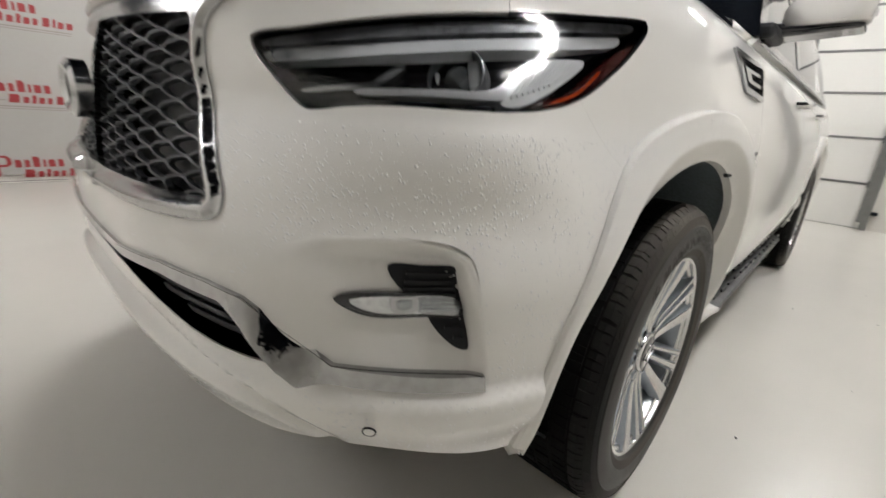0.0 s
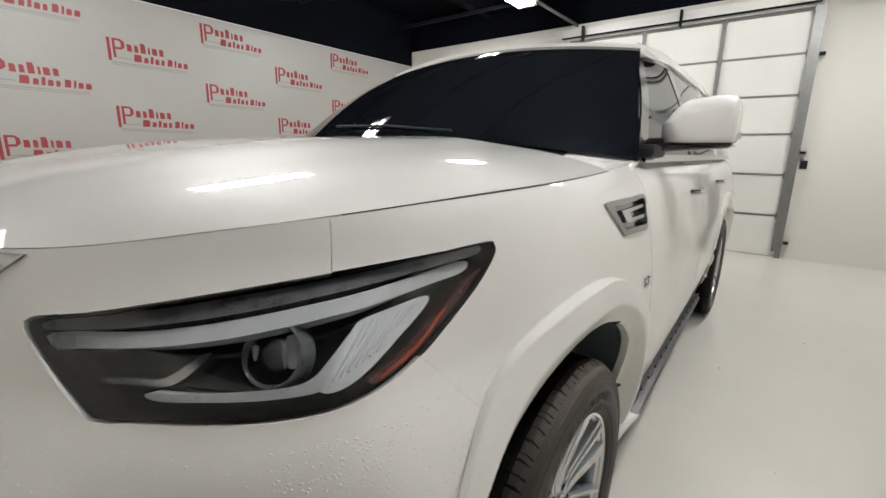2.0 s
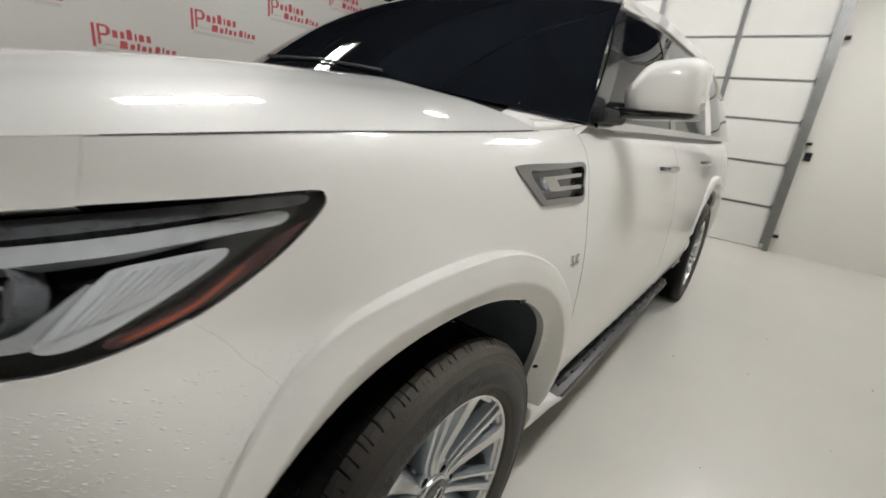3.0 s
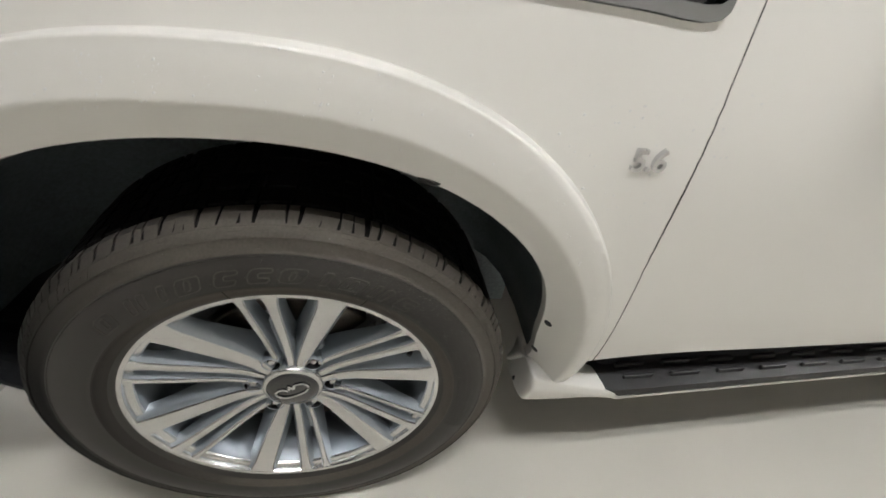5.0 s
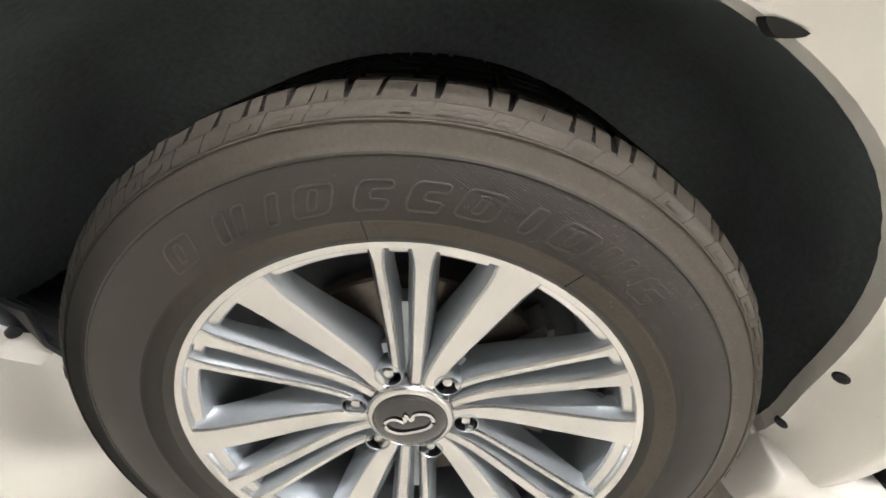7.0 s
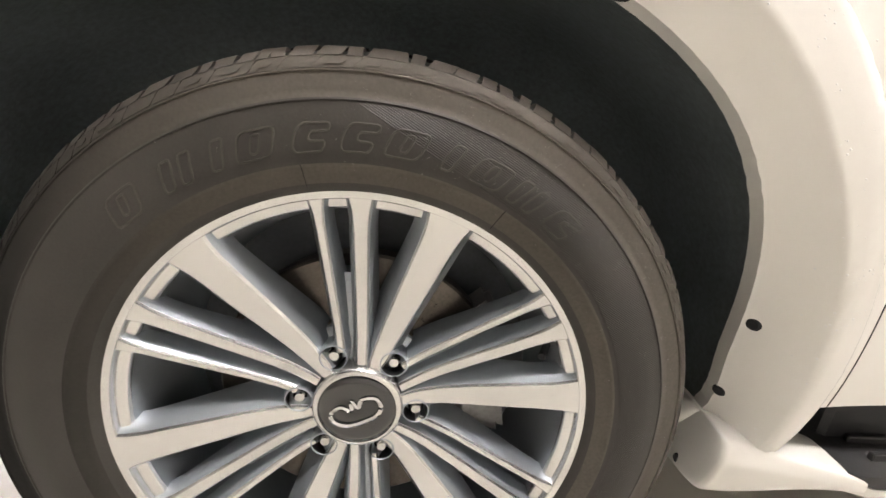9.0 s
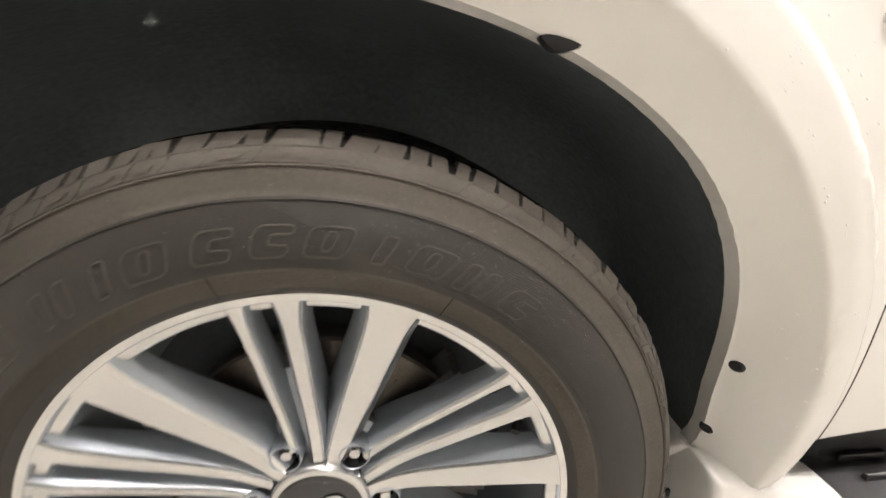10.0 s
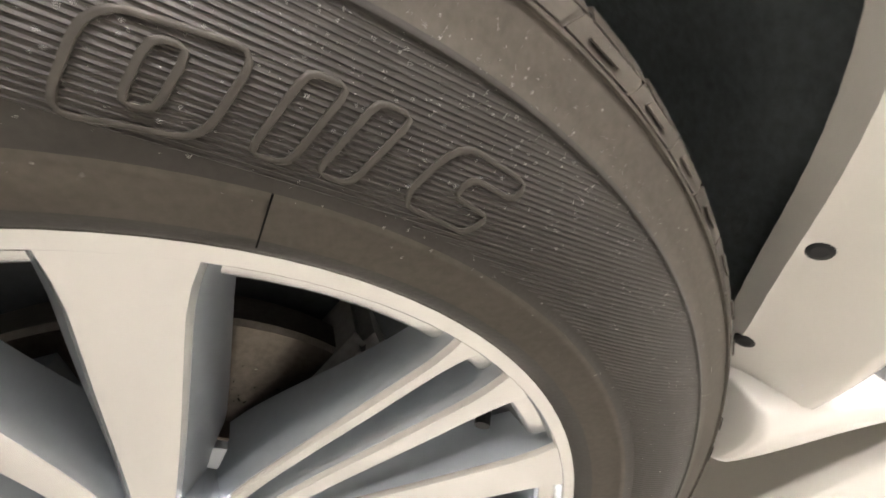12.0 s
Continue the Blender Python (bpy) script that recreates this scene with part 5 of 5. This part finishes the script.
def lean(s):
    """How far the bright trim leans over along its run: it twists as it drops beside the intake."""
    return ramp(s, 0.55, 0.64) - ramp(s, 0.685, 0.725)


def lower_nose():
    patch("bright_trim", TRIM, lambda s, z: 0.008 - 0.08 * max(0.0, z - trim_low(s)) + lean(s) * (0.021 - 0.7 * max(0.0, z - trim_low(s))), trim_chrome, car, "wet chrome trim strip sweeping across the bumper", "join", 0.05, 0.006, (), False)
    # A dark strip is added to draw the gap above the trim.
    top = TRIM[:10]
    edge = [(a[0] + (b[0] - a[0]) * k / 6, a[1] + (b[1] - a[1]) * k / 6) for a, b in zip(top[1:], top[2:]) for k in range(6)] + [top[-1]]
    for side in (1, -1):
        rows = []
        for q in edge:
            pair = [lay(q[0], q[1] + d, lambda a, b: 0.009 - recess_depth(a, b) * inside(np.array([[a, b]]), RECESS)[0])[0] for d in (-0.0003, 0.0009)]
            rows.append([(p.x, YC + (p.y - YC) * side, p.z) for p in pair])
        part("trim_gap_strip", grid_mesh(rows), black_plastic, car, "thin dark joint above the chrome trim")
    intake = patch("intake_backing", shrunk(INTAKE, 0.004), at_depth(-0.09), black_plastic, car, "black lower air intake", "join", -0.09, 0.02, (), False)[0]
    for k in range(4):
        pts = []
        for i in range(-24, 25):
            s = 0.63 * i / 24 * (1 - 0.03 * k)
            z = 0.586 + 0.018 * k
            q = lay(abs(s), z + 0.012 * ramp(abs(s), 0.2, 0.5), at_depth(-0.03))[0]
            pts.append((q.x, YC + (q.y - YC) * (1 if s > 0 else -1), q.z))
        part("slat", tube(pts, 0.006, 6), black_plastic, intake)
    for side in (0, 1):
        def add(name, outline, depth, mat, parent, label="", flange=0.012, step=0.01):
            made = patch(name, outline, depth, mat, parent, label, "copy", flange, step)
            bpy.data.objects.remove(made[1 - side])
            return made[side]
        deep = lambda d: (lambda s, z: d - recess_depth(s, z))
        vent = add("side_vent", rounded([(0.788, 0.762), (0.84, 0.765), (0.88, 0.764), (0.893, 0.746), (0.907, 0.7), (0.92, 0.645), (0.918, 0.628), (0.897, 0.633), (0.868, 0.655), (0.842, 0.69), (0.812, 0.72)], 4), deep(0.003), black_plastic, car, "black ribbed vent beside the fog lamp")
        for k in range(9):
            z = 0.645 + 0.0132 * k
            a, b = (0.815 if z > 0.72 else 0.852 + max(0.0, 0.69 - z)), 0.914 - (z - 0.64) * 0.24
            pts = [lay(a + (b - a) * i / 8, z, deep(0.008))[0] for i in range(9)]
            if side:
                pts = [Vector((q.x, 2 * YC - q.y, q.z)) for q in pts]
            part("rib", tube(pts, 0.003, 5), black_plastic, vent)
        fog = add("fog_lamp", rounded([(0.725, 0.706), (0.75, 0.716), (0.82, 0.716), (0.889, 0.712), (0.9, 0.706), (0.907, 0.676), (0.9, 0.672), (0.856, 0.673), (0.777, 0.677), (0.745, 0.688)], 4), deep(0.010), gloss_black, car, "clear fog lamp in a dark frame", 0.03)
        add("reflector", rounded([(0.745, 0.706), (0.82, 0.71), (0.895, 0.706), (0.903, 0.679), (0.86, 0.679), (0.78, 0.683)], 3), deep(0.012), fog_reflector, fog, "bright rippled reflector", 0.006)
        for k in range(4):
            z0 = 0.6815 + 0.0063 * k
            add("lens_rib", rounded([(0.846, z0 + 0.005), (0.898, z0 + 0.004), (0.899, z0 + 0.0003), (0.846, z0 + 0.0008)], 3), deep(0.0155), lens_glass, fog, "clear moulded lens rib", 0.004, 0.006)
        add("bulb_bowl", rounded([(0.8, 0.707), (0.818, 0.709), (0.838, 0.706), (0.84, 0.686), (0.82, 0.682), (0.801, 0.686)], 5), deep(0.0145), satin, fog, "dark chrome bulb bowl", 0.006, 0.006)
        add("bulb", rounded([(0.81, 0.702), (0.828, 0.702), (0.829, 0.69), (0.811, 0.69)], 4), deep(0.0165), lens_glass, fog, "clear bulb glass", 0.004, 0.005)
        c = add("lens", rounded([(0.735, 0.706), (0.82, 0.713), (0.897, 0.708), (0.905, 0.676), (0.86, 0.676), (0.775, 0.68)], 4), deep(0.017), clear, fog, "clear fog lamp lens", 0.004)
        c.visible_shadow = False
        # Parking sensor.
        q, n = lay(0.783, 0.513, lambda a, b: bumper_rise(a, b) + 0.0018)[0], raised_normal(0.783, 0.513, bumper_rise)
        turn = Vector((0, -1, 0)).rotation_difference(n).to_matrix().to_4x4()
        for name, prof, mat in (("sensor_ring", [(0.0088, 0.001), (0.0092, -0.0006), (0.0102, -0.0006), (0.0105, 0.002)], black_plastic), ("parking_sensor", [(0.0, -0.001), (0.0078, -0.0008), (0.0088, 0.002)], paint)):
            bm = revolve(prof, 24)
            bmesh.ops.transform(bm, matrix=Matrix.Translation(q) @ turn, verts=bm.verts)
            if side:
                bmesh.ops.scale(bm, vec=(1, -1, 1), verts=bm.verts)
                bmesh.ops.translate(bm, verts=bm.verts, vec=(0, 2 * YC, 0))
            part(name, bm, mat, car, "round parking sensor")


# ---- the flank: vents, badge, mirrors, handles, running boards ----
def flank_things():
    vents = patch("wing_vent", VENT, at_depth(-0.012), gloss_black, car, "chrome-framed vent with bright blades on the wing", flange=0.01)
    hole = rounded([(1.712, 1.134), (1.77, 1.136), (1.9, 1.137), (2.006, 1.137), (2.0, 1.1), (1.995, 1.067), (1.9, 1.069), (1.79, 1.073), (1.772, 1.078)], 4)
    for k, v in enumerate(vents):
        def add(name, outline, depth, mat, label="", holes=(), flange=0.012):
            made = patch(name, outline, depth, mat, v, label, "copy", flange, 0.01, holes)
            bpy.data.objects.remove(made[1 - k])
            return made[k]
        add("vent_frame", VENT, at_depth(0.006), dark_chrome, "chrome vent frame", (hole,), 0.02)
        blade = [(1.776, 1.123), (1.824, 1.1225), (2.008, 1.123), (2.006, 1.114), (1.868, 1.114), (1.845, 1.113), (1.862, 1.097), (2.002, 1.094), (2.0, 1.085), (1.851, 1.087), (1.809, 1.09)]
        add("vent_blade", densify(blade, 0.02), at_depth(0.002), satin, "bright forked vent blade")
    # Engine badge.
    cu = bpy.data.curves.new("badge", "FONT")
    cu.body, cu.size, cu.extrude, cu.offset, cu.align_x, cu.align_y = "5.6", 0.041, 0.004, 0.0008, "CENTER", "CENTER"
    tmp = new("badge", cu)
    me = bpy.data.meshes.new_from_object(tmp.evaluated_get(bpy.context.evaluated_depsgraph_get()))
    bpy.data.objects.remove(tmp)
    for side in (1, -1):
        q, n = lay(s_of(0.472, 0.893), 0.893, at_depth(0.002))
        ob = new("badge", me)
        ob.parent = car
        ob.matrix_basis = pose(q.x, YC + (q.y - YC) * side, q.z, 90, 0, 0 if side > 0 else 180)
        tagged(ob, "chrome engine-size badge")
    me.materials.append(chrome)
    # The mirror on the near door.
    bm = bmesh.new()
    bmesh.ops.create_uvsphere(bm, u_segments=40, v_segments=24, radius=1)
    for v in bm.verts:
        x, y, z = v.co
        f = lambda t, p: math.copysign(abs(t) ** p, t)
        px, py, pz = f(x, 0.62) * 0.078, f(y, 0.5) * 0.118, f(z, 0.5) * 0.088
        py -= 0.045 * max(0.0, pz / 0.088) * ramp(py, 0.0, 0.118)
        pz -= 0.01 * (py / 0.118) * (1 if z > 0 else 0)
        px += 0.035 * (py / 0.118)
        v.co = (px, py, max(pz, -0.058))
    m = shade(part("mirror", bm, paint, car, "white door mirror with a black base"), 50)
    bm2 = boxed(-0.066, -0.105, -0.092, 0.072, 0.14, -0.056, 0.012)
    for v in bm2.verts:
        if v.co.z < -0.07:
            v.co.z += 0.018 * ramp(v.co.y, 0.03, -0.105)
    part("mirror_base", bm2, gloss_black, m, "black mirror underside")
    part("mirror_arm", boxed(-0.03, 0.09, -0.085, 0.06, 0.2, -0.04, 0.012), black_plastic, m, "black mirror arm")
    part("mirror_glass", boxed(0.068, -0.06, -0.045, 0.078, 0.1, 0.06, 0.003), chrome, m, "mirror glass")
    bm3 = grid_mesh([[(-0.078 + 0.03 * (i / 8) ** 2 - 0.012, -0.05 - 0.075 * i / 8, -0.052 + 0.004 * i / 8), (-0.078 + 0.03 * (i / 8) ** 2 - 0.012, -0.05 - 0.075 * i / 8, -0.05 + 0.024 * (i / 8))] for i in range(9)])
    ind = part("turn_signal", bm3, chrome, m, "slim bright turn signal")
    ind.modifiers.new("thickness", "SOLIDIFY").thickness = 0.006
    m.location = (0.85, -0.045, 1.365)
    part("mirror_foot", boxed(0.66, 0.05, 1.255, 0.86, 0.14, 1.3, 0.015), black_plastic, car, "black mirror foot on the door")
    # Handles.
    for side in (1, -1):
        for x in (1.476, 2.5):
            q, n = lay(s_of(x, 1.1), 1.1, at_depth(0.0))
            y = YC + (q.y - YC) * side
            pts = [(q.x - 0.1, y + 0.004 * side, 1.1), (q.x - 0.08, y - 0.03 * side, 1.102), (q.x, y - 0.038 * side, 1.104), (q.x + 0.08, y - 0.03 * side, 1.102), (q.x + 0.1, y + 0.004 * side, 1.1)]
            part("door_handle", tube(pts, 0.013, 10), chrome, car, "chrome door handle")
    # Running boards, with a moulded tread and white end pieces.
    for side in (1, -1):
        def sy(y):
            return YC + (y - YC) * side
        n = 60
        rows, low = [], []
        for i in range(n + 1):
            t = i / n
            x = 0.575 + 1.75 * t
            tap = ramp(t, 0, 0.03) * ramp(t, 1, 0.97)
            y_in, y_out = 0.075 + 0.03 * t, 0.02 - 0.032 * tap + 0.02 * t
            rows.append([(x, sy(y_in + 0.035), 0.445), (x, sy(y_in + 0.006), 0.395), (x, sy(y_in - 0.004), 0.384), (x, sy((y_in + y_out) / 2), 0.377), (x, sy(y_out + 0.004), 0.366), (x + 0.02, sy(y_out), 0.352)])
            low.append([(x + 0.02, sy(y_out - 0.001), 0.351), (x + 0.02, sy(y_out + 0.004), 0.334), (x, sy(0.05), 0.325), (x, sy(0.12), 0.335)])
        board = shade(part("running_board", grid_mesh(rows), step_rubber, car, "black rubber running board with a moulded tread"), 50)
        shade(part("board_edge", grid_mesh(low), flare_paint, board, "white painted lower edge"), 50)
        for k in range(14):
            x = 0.66 + 0.118 * k
            for a, b, y in ((0.0, 0.07, 0.045), (0.01, 0.08, 0.018), (0.03, 0.1, 0.062)):
                z = 0.371 + 0.2 * (y - 0.018)
                part("tread_bar", boxed(x + a, min(sy(y - 0.004), sy(y + 0.004)), z, x + b, max(sy(y - 0.004), sy(y + 0.004)), z + 0.012, 0.002), step_rubber, board)
        # White corner piece between the wheel arch and the board.
        rows = []
        for i in range(13):
            t = i / 12
            x = 0.455 + 0.19 * t
            z0 = 0.288 + 0.05 * ramp(t, 0, 1)
            if i == 0:
                rows.append([(x + 0.006, sy(0.125), z) for z in (0.345, 0.4, 0.392, 0.36, 0.3, 0.29)])
            rows.append([(x - 0.012, sy(0.12), z0 + 0.04), (x - 0.004, sy(0.072 - 0.03 * t), 0.405 - 0.03 * t), (x, sy(0.02 - 0.03 * t), 0.392 - 0.03 * t), (x, sy(0.012 - 0.022 * t), 0.36 - 0.012 * t), (x, sy(0.035 - 0.045 * t), z0), (x, sy(0.12), z0 + 0.002)])
        # Close pairs of places keep the piece's edges crisp when it is smoothed.
        rows = [[tuple(Vector(r[k]).lerp(Vector(r[min(max(k + d, 0), 5)]), 0.1)) for k in range(6) for d in (-1, 1)] for r in rows]
        ob = shade(part("sill_corner", grid_mesh(rows), flare_paint, car, "white moulded corner behind the front wheel"), 180)
        ob.modifiers.new("smooth", "SUBSURF").levels = 2
        ob.modifiers["smooth"].render_levels = 2
        ob.modifiers.new("thickness", "SOLIDIFY").thickness = 0.004
        # Torn edge of the liner over the lip.
        if side > 0:
            tab = rounded([(1.75, 0.8605), (1.762, 0.8598), (1.785, 0.8545), (1.783, 0.851), (1.772, 0.8505), (1.759, 0.8555)], 2)
            patch("liner_tab", tab, lambda a, b: flare_rise(a, b) + 0.002, cabin_black, car, "torn black edge of the liner", flange=0.01)
        # Clips in the flare.
        for x, y, z in ((0.449, 0.024, 0.545), (0.464, 0.038, 0.424), (0.462, 0.08, 0.303), (-0.527, 0.03, 0.4)):
            at, d = Vector((x, y, z)), Vector((-0.4, -0.9, 0)).normalized()
            if z > 0.35:
                q = s_at(x, z)
                at, d = lay(q, z, flare_rise)[0], raised_normal(q, z, flare_rise)
            bm = revolve([(0.0, -0.0006), (0.005, -0.001), (0.0085, 0.0), (0.009, 0.004)], 16)
            bmesh.ops.transform(bm, matrix=Matrix.Translation(at) @ Vector((0, -1, 0)).rotation_difference(d).to_matrix().to_4x4(), verts=bm.verts)
            if side < 0:
                bmesh.ops.scale(bm, vec=(1, -1, 1), verts=bm.verts)
                bmesh.ops.translate(bm, verts=bm.verts, vec=(0, 2 * YC, 0))
            part("clip", bm, black_plastic, car, "black plastic clip")


headlamps()
grille()
lower_nose()
flank_things()


# ---- water drops on the paint, the flare and the tyre ----
def drops():
    rng = random.Random(7)
    co, faces = [], []

    def drop(p, n, r):
        q = n.to_track_quat("Z", "Y")
        k = len(co)
        squash = rng.uniform(0.85, 1.25)
        for h, w in ((0.0, 1.0), (0.24, 0.86), (0.42, 0.5)):
            for i in range(8):
                a = 2 * math.pi * i / 8
                co.append(tuple(p + q @ Vector((r * w * math.cos(a) * squash, r * w * math.sin(a), r * h))))
        co.append(tuple(p + n * r * 0.48))
        for ring in (0, 8):
            for i in range(8):
                faces.append((k + ring + i, k + ring + (i + 1) % 8, k + ring + 8 + (i + 1) % 8, k + ring + 8 + i))
        for i in range(8):
            faces.append((k + 16 + i, k + 16 + (i + 1) % 8, k + 24))

    holes = [HEADLAMP, RECESS, [(-0.6, 0.66), *INTAKE[1:-1], (-0.6, 0.56)], [(-0.6, 0.76), *GRILLE_OUT[1:-1], (-0.6, 1.13)], [(-0.6, 0.7), *TRIM[1:-1], (-0.6, 0.55)]]
    n = 0
    while n < 4200:
        s, z = rng.uniform(0.3, 1.2), rng.uniform(0.44, 0.93)
        if z < bottom_line(s) + 0.012 or rng.random() > 0.4 + 0.6 * ramp(z, 0.72, 0.84):
            continue
        if rng.random() > 0.35 + 0.65 * ramp(noise.noise(Vector((s * 7, z * 7, 3))), -0.25, 0.35):
            continue
        pt = np.array([[s, z]])
        if any(inside(pt, h)[0] for h in holes) or inside(pt, front_out)[0]:
            continue
        p, m = lay(s, z, bumper_rise)
        drop(p, m, 0.0005 + 0.0013 * rng.random() ** 2.4)
        n += 1
    n = 0
    while n < 900:
        a, g = rng.uniform(0.02, 0.98), rng.uniform(0.012, 0.12)
        line = arch(1 - g, 0, 0.34, 40) if n % 12 == 0 else line
        i = rng.randrange(len(line))
        s, z = line[i][0] + rng.uniform(-0.012, 0.012), line[i][1] + rng.uniform(-0.012, 0.012)
        if not inside(np.array([[s, z]]), front_out)[0] or z > 1.2:
            continue
        if rng.random() > 0.25 + 0.75 * ramp(noise.noise(Vector((s * 9, z * 9, 8))), -0.1, 0.4):
            n += 1
            continue
        p, m = lay(s, z, flare_rise)
        drop(p, raised_normal(s, z, flare_rise), 0.0004 + 0.001 * rng.random() ** 2.5)
        n += 1
    for _ in range(260):
        s, z = rng.uniform(1.85, 2.12), rng.uniform(0.5, 0.98)
        if not inside(np.array([[s, z]]), front_out)[0]:
            p, m = lay(s, z, plain)
            drop(p, m, 0.0006 + 0.0013 * rng.random() ** 2.5)
    paint_end = (len(co), len(faces))
    for _ in range(1500):
        a, r = radians(rng.gauss(36, 20)), rng.uniform(0.28, 0.386)
        if rng.random() < 0.6:
            r = rng.gauss(0.333, 0.012)
        if not 0.272 < r < 0.384:
            continue
        p = Vector((-0.005 + r * math.sin(a), wall_shape(r) - (0.0014 if r > 0.3675 else 0.0003), HUB_Z + r * math.cos(a)))
        drop(p, Vector((0, -1, 0)), 0.00022 + 0.0005 * rng.random() ** 3)
    cut = paint_end
    for name, c, f, mat, label in (("water_drops", co[:cut[0]], faces[:cut[1]], water, "small water drops on the white paint, whitened as glints"),
                                   ("water_beads", co[cut[0]:], [tuple(i - cut[0] for i in q) for q in faces[cut[1]:]], bead, "small water beads on the tyre, slightly whitened as glints")):
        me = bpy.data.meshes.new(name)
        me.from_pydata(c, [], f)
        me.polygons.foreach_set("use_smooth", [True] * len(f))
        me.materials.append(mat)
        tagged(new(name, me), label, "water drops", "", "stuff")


drops()


# ---- faint dark specks on the floor ----
def floor_specks():
    rng = random.Random(21)
    bm = bmesh.new()
    for _ in range(90):
        x, y = rng.uniform(-2.0, 4.0), rng.uniform(-3.0, -0.15)
        r, a0 = 0.0015 + 0.004 * rng.random() ** 3, rng.uniform(0, 6.28)
        vs = []
        for i in range(7):
            a, k = a0 + 2 * math.pi * i / 7, r * rng.uniform(0.5, 1.3)
            vs.append(bm.verts.new((x + k * 1.6 * math.cos(a), y + k * math.sin(a), 0.0145)))
        top = bm.verts.new((x, y, 0.0155))
        for i in range(7):
            bm.faces.new((vs[i], vs[(i + 1) % 7], top))
    tagged(part("floor_specks", bm, tread_rubber), "small dark specks of dirt on the floor", "dirt", "", "stuff")


floor_specks()
